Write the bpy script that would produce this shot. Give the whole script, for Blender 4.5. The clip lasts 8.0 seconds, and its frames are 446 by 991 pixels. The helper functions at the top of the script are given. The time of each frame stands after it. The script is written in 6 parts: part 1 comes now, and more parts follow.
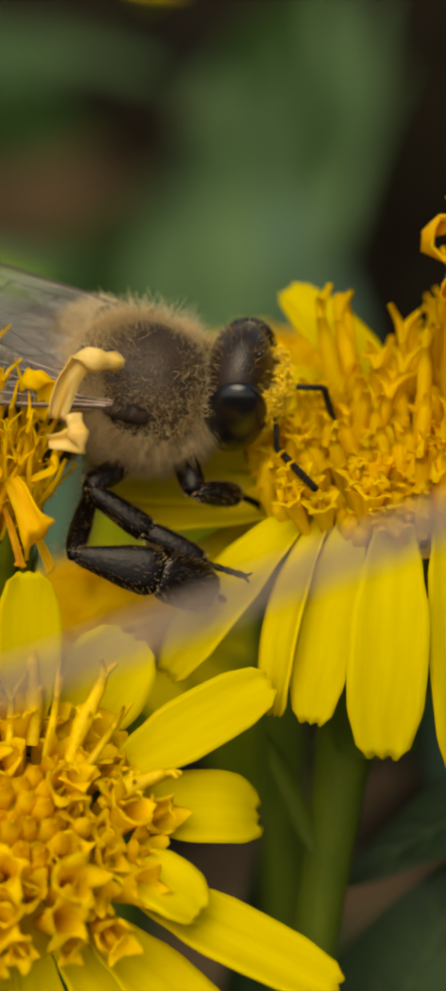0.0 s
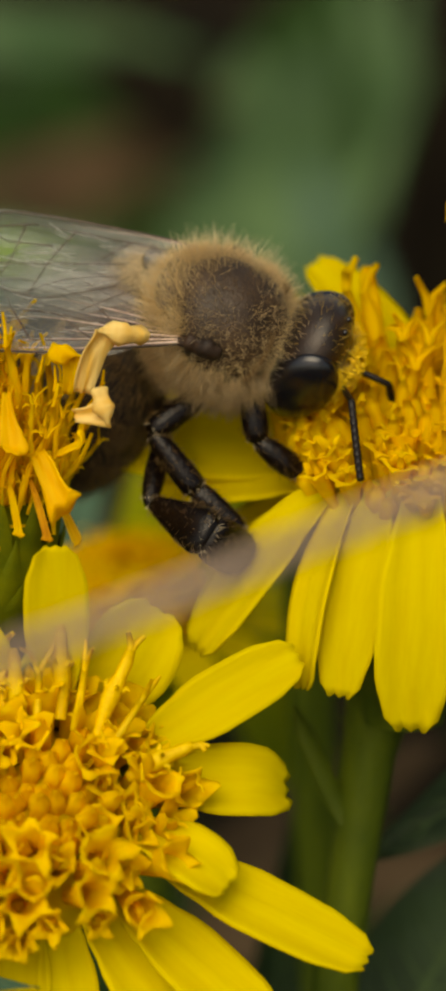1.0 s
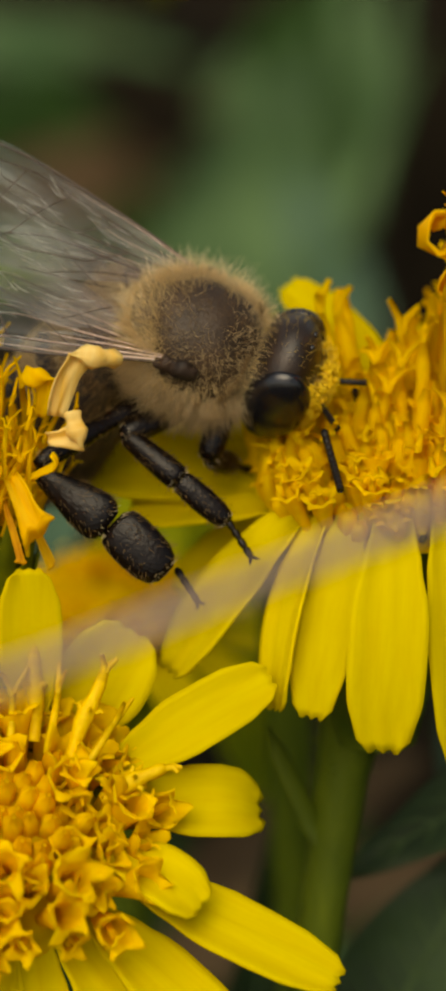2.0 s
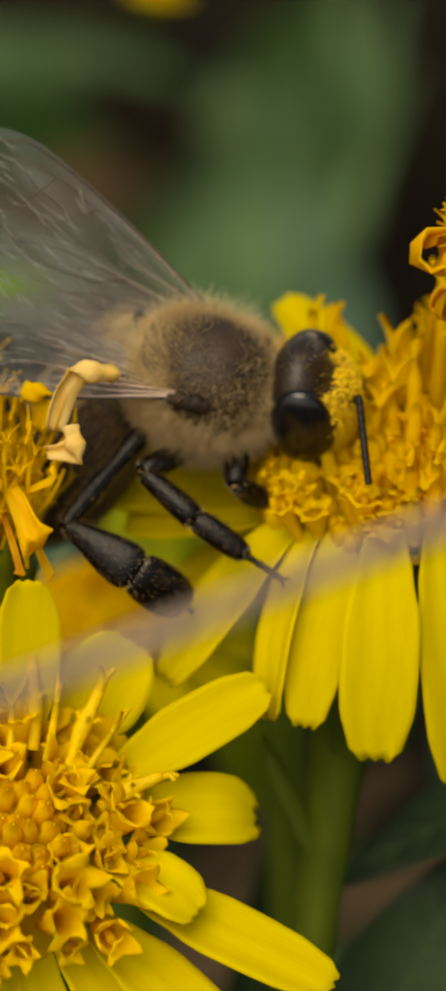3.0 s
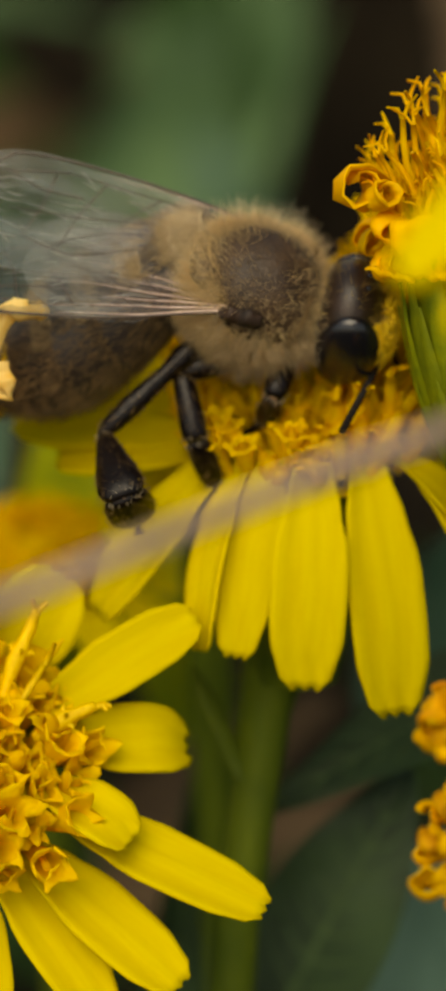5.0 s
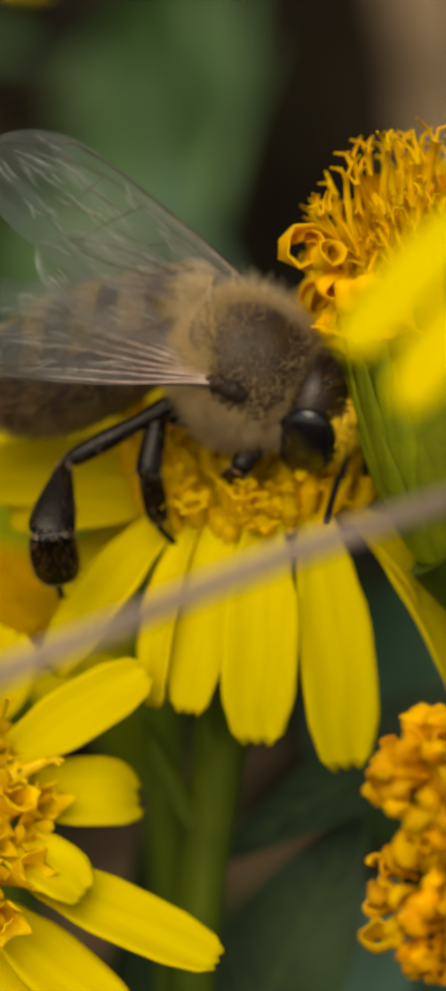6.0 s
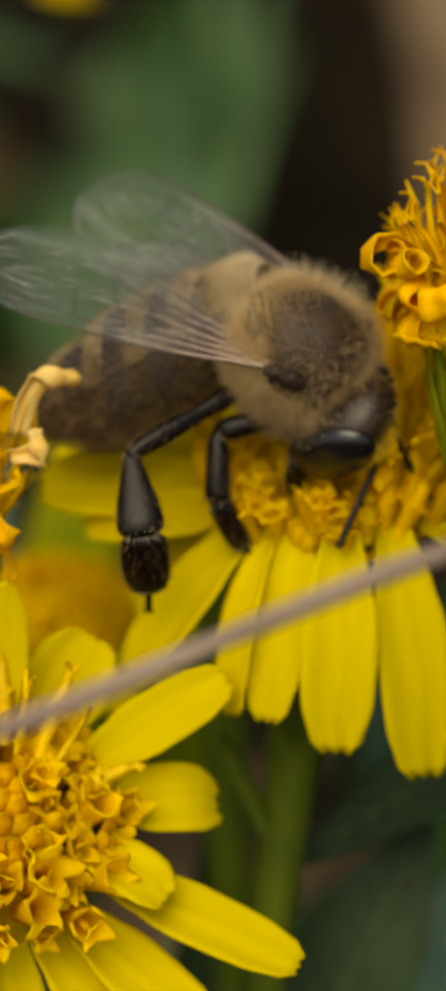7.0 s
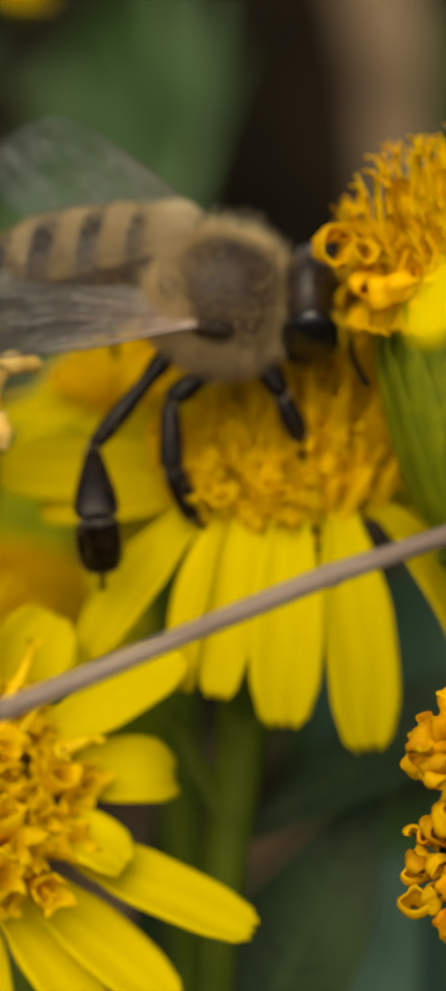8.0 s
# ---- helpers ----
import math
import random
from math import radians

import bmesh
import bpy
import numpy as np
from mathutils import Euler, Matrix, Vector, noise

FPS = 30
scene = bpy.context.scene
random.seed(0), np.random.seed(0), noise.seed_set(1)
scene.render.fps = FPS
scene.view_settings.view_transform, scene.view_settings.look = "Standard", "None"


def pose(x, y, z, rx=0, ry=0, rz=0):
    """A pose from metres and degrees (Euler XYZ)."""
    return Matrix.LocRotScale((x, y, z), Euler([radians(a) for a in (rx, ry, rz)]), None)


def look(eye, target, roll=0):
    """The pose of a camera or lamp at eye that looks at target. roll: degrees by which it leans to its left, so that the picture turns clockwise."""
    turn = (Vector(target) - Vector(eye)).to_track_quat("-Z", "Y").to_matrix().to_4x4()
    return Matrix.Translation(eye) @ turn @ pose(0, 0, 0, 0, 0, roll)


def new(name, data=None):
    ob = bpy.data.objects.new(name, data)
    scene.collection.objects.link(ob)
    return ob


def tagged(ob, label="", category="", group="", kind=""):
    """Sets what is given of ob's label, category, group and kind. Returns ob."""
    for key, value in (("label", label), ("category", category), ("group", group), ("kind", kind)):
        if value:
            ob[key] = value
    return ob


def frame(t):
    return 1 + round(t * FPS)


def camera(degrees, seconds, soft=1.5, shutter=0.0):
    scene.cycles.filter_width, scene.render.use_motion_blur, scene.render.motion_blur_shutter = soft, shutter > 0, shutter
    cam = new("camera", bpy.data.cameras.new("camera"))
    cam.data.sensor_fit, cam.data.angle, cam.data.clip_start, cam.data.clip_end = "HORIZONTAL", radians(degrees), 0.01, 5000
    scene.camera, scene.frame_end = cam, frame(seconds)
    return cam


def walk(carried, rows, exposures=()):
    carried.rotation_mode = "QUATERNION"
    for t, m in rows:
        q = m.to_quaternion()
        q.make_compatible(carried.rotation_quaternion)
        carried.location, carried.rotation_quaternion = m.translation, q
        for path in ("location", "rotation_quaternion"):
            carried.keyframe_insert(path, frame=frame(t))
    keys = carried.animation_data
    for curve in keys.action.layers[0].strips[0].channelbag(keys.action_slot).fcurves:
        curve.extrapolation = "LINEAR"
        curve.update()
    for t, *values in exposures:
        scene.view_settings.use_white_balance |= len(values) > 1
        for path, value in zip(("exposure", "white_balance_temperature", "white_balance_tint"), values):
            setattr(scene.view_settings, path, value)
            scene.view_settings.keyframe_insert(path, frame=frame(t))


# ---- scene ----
# Lengths below are in millimetres, in a frame whose x runs to the right, y away from the
# viewer and z up across the line of sight; TILT lays that frame into the level world.
MM = 0.001
TILT = pose(0, 0, 0.16, -30)


def millimetres(x, y, z):
    return Matrix.Translation((x * MM, y * MM, z * MM))


def place(x, y, z):
    return TILT @ millimetres(x, y, z)


cam = camera(8.7, 8.0, soft=4.4)
cam.data.dof.use_dof = True
cam.data.dof.focus_distance = 0.0795
cam.data.dof.aperture_fstop = 82.0

# seconds, eye, turn to the left, turn up, lean (degrees)
PATH = [
    (0, 0.000, 0.002, 0.000, 0.042, 0.026, -0.007),
    (0.5, -0.264, -0.127, -0.174, 0.198, -0.127, -0.043),
    (1, 0.385, 0.042, -0.283, 0.838, -0.295, -0.390),
    (1.5, 0.771, 0.021, -0.080, 0.911, -0.359, -0.366),
    (2.8, 1.299, -1.221, 0.723, 0.488, -0.278, -0.473),
    (3, 1.031, -1.682, 0.399, 0.673, -0.093, -0.424),
    (3.5, 0.913, -2.119, -0.202, 2.064, -0.440, -0.637),
    (4, 0.658, -2.600, -0.804, 1.129, -0.585, -0.919),
    (4.5, 0.226, -2.811, -0.832, -0.034, -0.569, -0.973),
    (5, 0.536, -3.026, 0.145, -1.056, -1.218, -1.025),
    (5.2, 0.337, -3.046, 0.509, -1.714, -1.413, -0.897),
    (6.5, 0.652, -4.369, 1.296, -2.126, -0.589, -1.672),
    (7, -2.166, -4.317, 1.221, -2.337, -0.697, -1.486),
    (7.5, -2.952, -6.200, 0.052, -1.899, -0.445, -1.667),
    (8, -2.785, -7.336, 0.499, -3.503, -0.566, -1.462),
]
walk(cam, [(t, place(x, y - 80, z) @ pose(0, 0, 0, 0, 0, yaw) @ pose(0, 0, 0, up) @ pose(0, 0, 0, 0, -lean) @ pose(0, 0, 0, 90))
           for t, x, y, z, yaw, up, lean in PATH], [(0, 0.42, 8550, 4), (8, 0.42, 8550, 4)])

# ---- daylight: a bright, softly veiled sky ----
world = bpy.data.worlds.new("daylight")
scene.world = world
world.use_nodes = True
sky = world.node_tree.nodes.new("ShaderNodeTexSky")
sky.sky_type, sky.sun_disc = "NISHITA", False
sky.sun_elevation, sky.sun_rotation = radians(55), radians(200)
sky.air_density, sky.dust_density = 1.0, 3.0
world.node_tree.nodes["Background"].inputs["Strength"].default_value = 0.115
world.node_tree.links.new(sky.outputs[0], world.node_tree.nodes["Background"].inputs["Color"])
sun = new("sun", bpy.data.lights.new("sun", "SUN"))
sun.data.energy, sun.data.angle, sun.data.color = 1.68, radians(55), (1.0, 0.95, 0.87)
sun.matrix_world = look((-0.25, -0.5, 1.3), (0, 0, 0))


# ---- materials ----
def material(name, colour, second=None, rough=0.5, scale=3000.0, stretch=(1, 1, 1), bump=0.15, fine=12000.0,
             through_light=0.0, metal=0.0, vary=0.0, spec=0.5, sheen=0.0, spots=None):
    """A surface with two scales of variation, relief and, for thin things, light passing through."""
    m = bpy.data.materials.new(name)
    m.use_nodes = True
    n, link = m.node_tree.nodes, m.node_tree.links.new
    base = n["Principled BSDF"]
    coord = n.new("ShaderNodeTexCoord")
    mapping = n.new("ShaderNodeMapping")
    mapping.inputs["Scale"].default_value = stretch
    link(coord.outputs["Object"], mapping.inputs[0])
    coarse, small = n.new("ShaderNodeTexNoise"), n.new("ShaderNodeTexNoise")
    for tex, s in ((coarse, scale), (small, fine)):
        tex.inputs["Scale"].default_value = s
        tex.inputs["Detail"].default_value = 4
        link(mapping.outputs[0], tex.inputs["Vector"])
    ramp = n.new("ShaderNodeMapRange")
    ramp.inputs["From Min"].default_value, ramp.inputs["From Max"].default_value = 0.32, 0.68
    link(coarse.outputs["Fac"], ramp.inputs["Value"])
    mix = n.new("ShaderNodeMix")
    mix.data_type = "RGBA"
    second = second or tuple(c * 0.7 for c in colour)
    mix.inputs[6].default_value, mix.inputs[7].default_value = (*second, 1), (*colour, 1)
    link(ramp.outputs[0], mix.inputs[0])
    out = mix.outputs[2]
    if spots:
        dots = n.new("ShaderNodeTexNoise")
        dots.inputs["Scale"].default_value = spots[1]
        link(coord.outputs["Object"], dots.inputs["Vector"])
        cut = n.new("ShaderNodeMapRange")
        cut.inputs["From Min"].default_value, cut.inputs["From Max"].default_value = spots[2], spots[2] + 0.06
        link(dots.outputs["Fac"], cut.inputs["Value"])
        over = n.new("ShaderNodeMix")
        over.data_type = "RGBA"
        over.inputs[7].default_value = (*spots[0], 1)
        link(out, over.inputs[6])
        link(cut.outputs[0], over.inputs[0])
        out = over.outputs[2]
    if vary:
        info, hsv, rng = n.new("ShaderNodeObjectInfo"), n.new("ShaderNodeHueSaturation"), n.new("ShaderNodeMapRange")
        rng.inputs["To Min"].default_value, rng.inputs["To Max"].default_value = 1 - vary, 1 + vary
        link(info.outputs["Random"], rng.inputs["Value"])
        link(rng.outputs[0], hsv.inputs["Value"])
        link(out, hsv.inputs["Color"])
        out = hsv.outputs[0]
    link(out, base.inputs["Base Color"])
    base.inputs["Roughness"].default_value, base.inputs["Metallic"].default_value = rough, metal
    base.inputs["Specular IOR Level"].default_value = spec
    if sheen:
        base.inputs["Sheen Weight"].default_value = sheen
    relief = n.new("ShaderNodeBump")
    relief.inputs["Strength"].default_value, relief.inputs["Distance"].default_value = bump, 0.00005
    link(small.outputs["Fac"], relief.inputs["Height"])
    link(relief.outputs[0], base.inputs["Normal"])
    if through_light:
        glow, blend = n.new("ShaderNodeBsdfTranslucent"), n.new("ShaderNodeMixShader")
        blend.inputs[0].default_value = through_light
        link(out, glow.inputs["Color"])
        link(base.outputs[0], blend.inputs[1])
        link(glow.outputs[0], blend.inputs[2])
        link(blend.outputs[0], n["Material Output"].inputs["Surface"])
    return m


PETAL = material("petal_yellow", (0.76, 0.62, 0.001), (0.69, 0.53, 0.001), 0.6, 900, (0.22, 3, 1), 0.2, 5200,
                 0.35, vary=0.08, spec=0.12)
FLORET = material("floret_yellow", (0.95, 0.74, 0.010), (0.92, 0.65, 0.006), 0.6, 2500, bump=0.25, through_light=0.6, vary=0.07, spec=0.15)
FLORET_TALL = material("floret_tall_yellow", (0.93, 0.70, 0.006), (0.89, 0.60, 0.004), 0.6, 2000, (1, 1, 0.3), 0.25, 9000, 0.6, vary=0.1, spec=0.2)
BUD = material("bud_orange", (0.95, 0.68, 0.008), (0.92, 0.60, 0.005), 0.6, 2500, bump=0.3, through_light=0.45, vary=0.08, spec=0.15)
STYLE = material("style_ochre", (0.84, 0.60, 0.018), (0.74, 0.47, 0.010), 0.6, 4000, bump=0.3, through_light=0.3, spec=0.2, vary=0.15)
WILTED = material("wilted_orange", (0.95, 0.63, 0.016), (0.86, 0.48, 0.008), 0.65, 1600, (0.4, 2, 1), 0.6, 6000, 0.45, vary=0.15, spec=0.2)
BLEACHED = material("bleached_petal", (0.93, 0.72, 0.26), (0.86, 0.52, 0.05), 0.6, 1500, (0.4, 2, 1), 0.5, 6000, 0.4)
RUST = material("rusty_petal", (0.86, 0.45, 0.010), (0.62, 0.24, 0.004), 0.7, 1600, bump=0.6, fine=6000, through_light=0.35, spec=0.2, vary=0.2)
GREEN = material("stem_green", (0.118, 0.155, 0.010), (0.055, 0.085, 0.006), 0.6, 900, (1, 1, 0.25), 0.5, 7000, 0.1, vary=0.1, spec=0.15)
BRACT = material("bract_green", (0.19, 0.21, 0.006), (0.11, 0.14, 0.005), 0.6, 1200, (1, 1, 0.2), 0.5, 8000, 0.15, vary=0.15, spec=0.15)
LEAF = material("leaf_green", (0.025, 0.058, 0.014), (0.012, 0.030, 0.007), 0.75, 150, bump=0.5, fine=1500, through_light=0.15, vary=0.25, spec=0.05)
LEAF_PALE = material("leaf_pale", (0.098, 0.168, 0.074), (0.028, 0.062, 0.024), 0.7, 120, bump=0.5, fine=1500, through_light=0.15, vary=0.2, spec=0.05)
LEAF_LIME = material("leaf_lime", (0.34, 0.36, 0.008), (0.20, 0.25, 0.006), 0.6, 400, bump=0.4, fine=3000, through_light=0.4, vary=0.1, spec=0.2)
LEAF_MID = material("leaf_mid", (0.17, 0.28, 0.024), (0.10, 0.18, 0.014), 0.6, 400, bump=0.4, fine=3000, through_light=0.3, vary=0.1, spec=0.2)
LEAF_BLUE = material("leaf_blue_green", (0.05, 0.11, 0.065), (0.03, 0.075, 0.045), 0.6, 200, bump=0.4, fine=2000, through_light=0.1, spec=0.3)
DEAD = material("dead_stalk", (0.085, 0.056, 0.030), (0.04, 0.026, 0.014), 0.9, 200, bump=0.6, fine=1800, vary=0.2, spec=0.05)
DRY = material("dry_leaf", (0.20, 0.142, 0.088), (0.07, 0.05, 0.031), 0.85, 120, bump=0.6, fine=1500, spec=0.05)
LEAF_NEAR = material("leaf_deep", (0.036, 0.070, 0.023), (0.013, 0.028, 0.010), 0.55, 260, bump=0.9, fine=1300, through_light=0.12, vary=0.15, spec=0.25)
LEAF_RIB = material("leaf_rib", (0.085, 0.14, 0.05), (0.05, 0.085, 0.03), 0.6, 400, bump=0.4, fine=3000, through_light=0.1, spec=0.2)
LEAF_TEAL = material("leaf_teal", (0.11, 0.20, 0.14), (0.07, 0.14, 0.095), 0.6, 300, bump=0.4, fine=2000, through_light=0.1, spec=0.25)
# near-black colour that paints the shade of gaps between background leaves
SHADE = material("gap_shade_black", (0.013, 0.010, 0.006), (0.005, 0.004, 0.003), 0.95, 120, bump=0.6, fine=1500, spec=0.02)
TWIG = material("twig_grey", (0.31, 0.235, 0.19), (0.15, 0.11, 0.088), 0.8, 700, (0.15, 1, 1), 0.9, 4000, spec=0.15)
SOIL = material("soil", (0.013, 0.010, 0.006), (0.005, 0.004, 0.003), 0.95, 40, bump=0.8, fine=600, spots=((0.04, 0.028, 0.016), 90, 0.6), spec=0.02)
CHITIN = material("black_chitin", (0.012, 0.009, 0.008), (0.006, 0.005, 0.005), 0.4, 2500, bump=0.3, fine=14000, spec=0.22)
HINGE = material("wing_hinge_brown", (0.040, 0.022, 0.013), (0.012, 0.008, 0.006), 0.55, 2600, bump=1.0, fine=5000, spec=0.2)
SCUTUM = material("scutum", (0.064, 0.038, 0.020), (0.022, 0.014, 0.009), 0.46, 900, bump=0.7, fine=9000, spec=0.28, spots=((0.13, 0.085, 0.045), 5200, 0.69))
UNDERFUR = material("underfur", (0.22, 0.165, 0.085), (0.12, 0.088, 0.045), 0.9, 2600, bump=0.6, fine=9000, spec=0.05)
HEAD = material("head_chitin", (0.034, 0.019, 0.011), (0.011, 0.008, 0.006), 0.3, 1500, bump=0.4, fine=14000, spec=0.34)
EYE = material("compound_eye", (0.006, 0.006, 0.008), (0.004, 0.004, 0.006), 0.24, 3000, bump=0.12, fine=26000, spec=0.6)
LEGS = material("leg_black", (0.006, 0.0032, 0.0022), (0.003, 0.0018, 0.0013), 0.22, 2500, bump=0.5, fine=9000, spec=0.19, spots=((0.5, 0.32, 0.03), 9000, 0.73))
BRISTLE = material("golden_bristle", (0.36, 0.23, 0.09), (0.20, 0.12, 0.05), 0.5, 700, bump=0.0, through_light=0.3, spec=0.1)
JOINT = material("pale_joint", (0.46, 0.27, 0.14), (0.25, 0.13, 0.06), 0.5, 2500, bump=0.3)
RUSSET = material("russet_chitin", (0.13, 0.035, 0.012), (0.07, 0.02, 0.008), 0.3, 2500, bump=0.3)
HAIR = material("tan_hair", (0.89, 0.715, 0.39), (0.72, 0.54, 0.27), 0.6, 700, bump=0.0, through_light=0.5, spec=0.1)
FACE_HAIR = material("pollen_dusted_hair", (0.78, 0.54, 0.12), (0.55, 0.38, 0.10), 0.6, 900, bump=0.0, through_light=0.4, spec=0.1)
HAIR_PALE = material("pale_hair", (0.86, 0.74, 0.50), (0.68, 0.54, 0.32), 0.6, 700, bump=0.0, through_light=0.4, spec=0.1)
HAIR_DARK = material("leg_hair", (0.25, 0.15, 0.06), (0.13, 0.08, 0.035), 0.6, 700, bump=0.0, through_light=0.2, spec=0.1)
HAIR_SIDE = material("flank_hair", (0.34, 0.22, 0.10), (0.18, 0.115, 0.05), 0.6, 700, bump=0.0, through_light=0.25, spec=0.1)
BAND_DARK = material("abdomen_dark", (0.028, 0.021, 0.017), (0.011, 0.009, 0.009), 0.42, 1500, bump=0.5, fine=9000, spec=0.3)
HAIR_BAND = material("band_hair", (0.70, 0.55, 0.32), (0.48, 0.35, 0.19), 0.6, 700, bump=0.0, through_light=0.3, spec=0.1)
BAND_BROWN = material("abdomen_flank", (0.055, 0.036, 0.021), (0.026, 0.018, 0.011), 0.6, 1500, bump=0.6, fine=9000, spec=0.15)
BAND_PALE = material("abdomen_band", (0.33, 0.25, 0.135), (0.13, 0.095, 0.05), 0.6, 1500, bump=0.5, fine=12000, sheen=0.3)
POLLEN = material("pollen", (0.88, 0.62, 0.02), (0.78, 0.48, 0.01), 0.8, 3000, bump=0.3)
# root veins, lightened so that their glints lie in the colour
VEIN_ROOT = material("wing_root_vein", (0.76, 0.58, 0.49), (0.42, 0.28, 0.21), 0.25, 1800, bump=0.3, through_light=0.2)
# pale colour that paints the glints on the pleated wing skin
GLINT = material("wing_glint", (0.56, 0.56, 0.52), (0.30, 0.29, 0.26), 0.22, 2500, bump=0.2, through_light=0.4)
VEIN = material("wing_vein", (0.07, 0.042, 0.026), (0.035, 0.02, 0.013), 0.4, 2500, bump=0.2)


def membrane():
    """Clear wing skin: pleated, with a cool gloss, browner and less clear towards the root."""
    m = bpy.data.materials.new("wing_membrane")
    m.use_nodes = True
    n, link = m.node_tree.nodes, m.node_tree.links.new
    n.remove(n["Principled BSDF"])
    coord, pleat, tex = n.new("ShaderNodeTexCoord"), n.new("ShaderNodeMapping"), n.new("ShaderNodeTexNoise")
    pleat.inputs["Scale"].default_value = (0.16, 1, 0.3)
    tex.inputs["Scale"].default_value, tex.inputs["Detail"].default_value = 2300, 5
    link(coord.outputs["Object"], pleat.inputs[0])
    link(pleat.outputs[0], tex.inputs["Vector"])
    relief = n.new("ShaderNodeBump")
    relief.inputs["Strength"].default_value, relief.inputs["Distance"].default_value = 0.8, 0.00010
    link(tex.outputs["Fac"], relief.inputs["Height"])
    split, root, tint = n.new("ShaderNodeSeparateXYZ"), n.new("ShaderNodeMapRange"), n.new("ShaderNodeMix")
    link(coord.outputs["Object"], split.inputs[0])
    link(split.outputs["X"], root.inputs["Value"])
    root.inputs["From Min"].default_value, root.inputs["From Max"].default_value = 0.0022, 0.0066
    tint.data_type = "RGBA"
    tint.inputs[6].default_value, tint.inputs[7].default_value = (0.21, 0.145, 0.12, 1), (0.19, 0.225, 0.215, 1)
    link(root.outputs[0], tint.inputs[0])
    matt, gloss, veil, film, clear = (n.new("ShaderNodeBsdfDiffuse"), n.new("ShaderNodeBsdfGlossy"), n.new("ShaderNodeBsdfTranslucent"),
                                      n.new("ShaderNodeMixShader"), n.new("ShaderNodeBsdfTransparent"))
    link(tint.outputs[2], matt.inputs["Color"])
    link(tint.outputs[2], veil.inputs["Color"])
    gloss.inputs["Color"].default_value, gloss.inputs["Roughness"].default_value = (0.80, 0.88, 0.90, 1), 0.34
    for shader in (matt, gloss):
        link(relief.outputs[0], shader.inputs["Normal"])
    body = n.new("ShaderNodeMixShader")
    body.inputs[0].default_value = 0.4
    link(matt.outputs[0], body.inputs[1])
    link(veil.outputs[0], body.inputs[2])
    film.inputs[0].default_value = 0.11
    link(body.outputs[0], film.inputs[1])
    link(gloss.outputs[0], film.inputs[2])
    clear.inputs["Color"].default_value = (0.84, 0.84, 0.80, 1)
    cover, more, total, blend = n.new("ShaderNodeMapRange"), n.new("ShaderNodeMapRange"), n.new("ShaderNodeMath"), n.new("ShaderNodeMixShader")
    cover.inputs["From Min"].default_value, cover.inputs["From Max"].default_value = 0.38, 0.66
    cover.inputs["To Min"].default_value, cover.inputs["To Max"].default_value = 0.12, 0.38
    link(tex.outputs["Fac"], cover.inputs["Value"])
    more.inputs["From Min"].default_value, more.inputs["From Max"].default_value = 0.0005, 0.0058
    more.inputs["To Min"].default_value, more.inputs["To Max"].default_value = 0.20, 0.0
    link(split.outputs["X"], more.inputs["Value"])
    link(cover.outputs[0], total.inputs[0])
    link(more.outputs[0], total.inputs[1])
    link(total.outputs[0], blend.inputs[0])
    link(clear.outputs[0], blend.inputs[1])
    link(film.outputs[0], blend.inputs[2])
    link(blend.outputs[0], n["Material Output"].inputs["Surface"])
    return m


MEMBRANE = membrane()


# ---- building helpers ----
def mesh_of(bm, mat, smooth=True):
    """Turns a bmesh in millimetres into mesh data in metres."""
    bm.transform(Matrix.Scale(MM, 4))
    me = bpy.data.meshes.new("mesh")
    bm.to_mesh(me)
    bm.free()
    me.materials.append(mat)
    if smooth:
        me.shade_smooth()
    return me


def part(name, bm, mat, parent, label="", at=None, kind=""):
    """Links a bmesh as one mesh object under a thing or a part."""
    me = bm if isinstance(bm, bpy.types.Mesh) else mesh_of(bm, mat)
    ob = new(name, me)
    ob.parent = parent
    if at is not None:
        ob.matrix_basis = at
    return tagged(ob, label, kind=kind)


def thing(name, at, label, category, group="", kind=""):
    ob = new(name)
    ob.empty_display_size = 0.002
    ob.matrix_basis = at
    return tagged(ob, label, category, group, kind)


def aimed(way, face):
    """A turn whose x axis runs along way and whose z axis is as near to face as can be."""
    x = Vector(way).normalized()
    z = Vector(face)
    z = (z - x * z.dot(x)).normalized()
    return Matrix((x, z.cross(x), z)).transposed().to_4x4()


def sheet(bm, fn, nu, nv, ring=False):
    """A grid of quads over fn(u, v), u and v from 0 to 1; ring closes it round v."""
    rows = [[bm.verts.new(fn(i / nu, j / nv)) for j in range(nv if ring else nv + 1)] for i in range(nu + 1)]
    for a, b in zip(rows, rows[1:]):
        for j in range(nv):
            k = (j + 1) % len(a)
            bm.faces.new((a[j], b[j], b[k], a[k]))
    return rows


def tube(bm, points, radii, n=8, flat=1.0, caps=True):
    """A tapered tube along points."""
    pts = [Vector(p) for p in points]
    rings, side = [], None
    for i, p in enumerate(pts):
        way = (pts[min(i + 1, len(pts) - 1)] - pts[max(i - 1, 0)]).normalized()
        if side is None:
            side = way.orthogonal().normalized()
        side = (side - way * side.dot(way)).normalized()
        other = way.cross(side)
        r = radii[i] if isinstance(radii, (list, tuple)) else radii
        rings.append([bm.verts.new(p + side * (r * math.cos(2 * math.pi * k / n)) + other * (r * flat * math.sin(2 * math.pi * k / n))) for k in range(n)])
    for a, b in zip(rings, rings[1:]):
        for k in range(n):
            bm.faces.new((a[k], b[k], b[(k + 1) % n], a[(k + 1) % n])[::-1])
    if caps:
        bm.faces.new(rings[0])
        bm.faces.new(rings[-1][::-1])


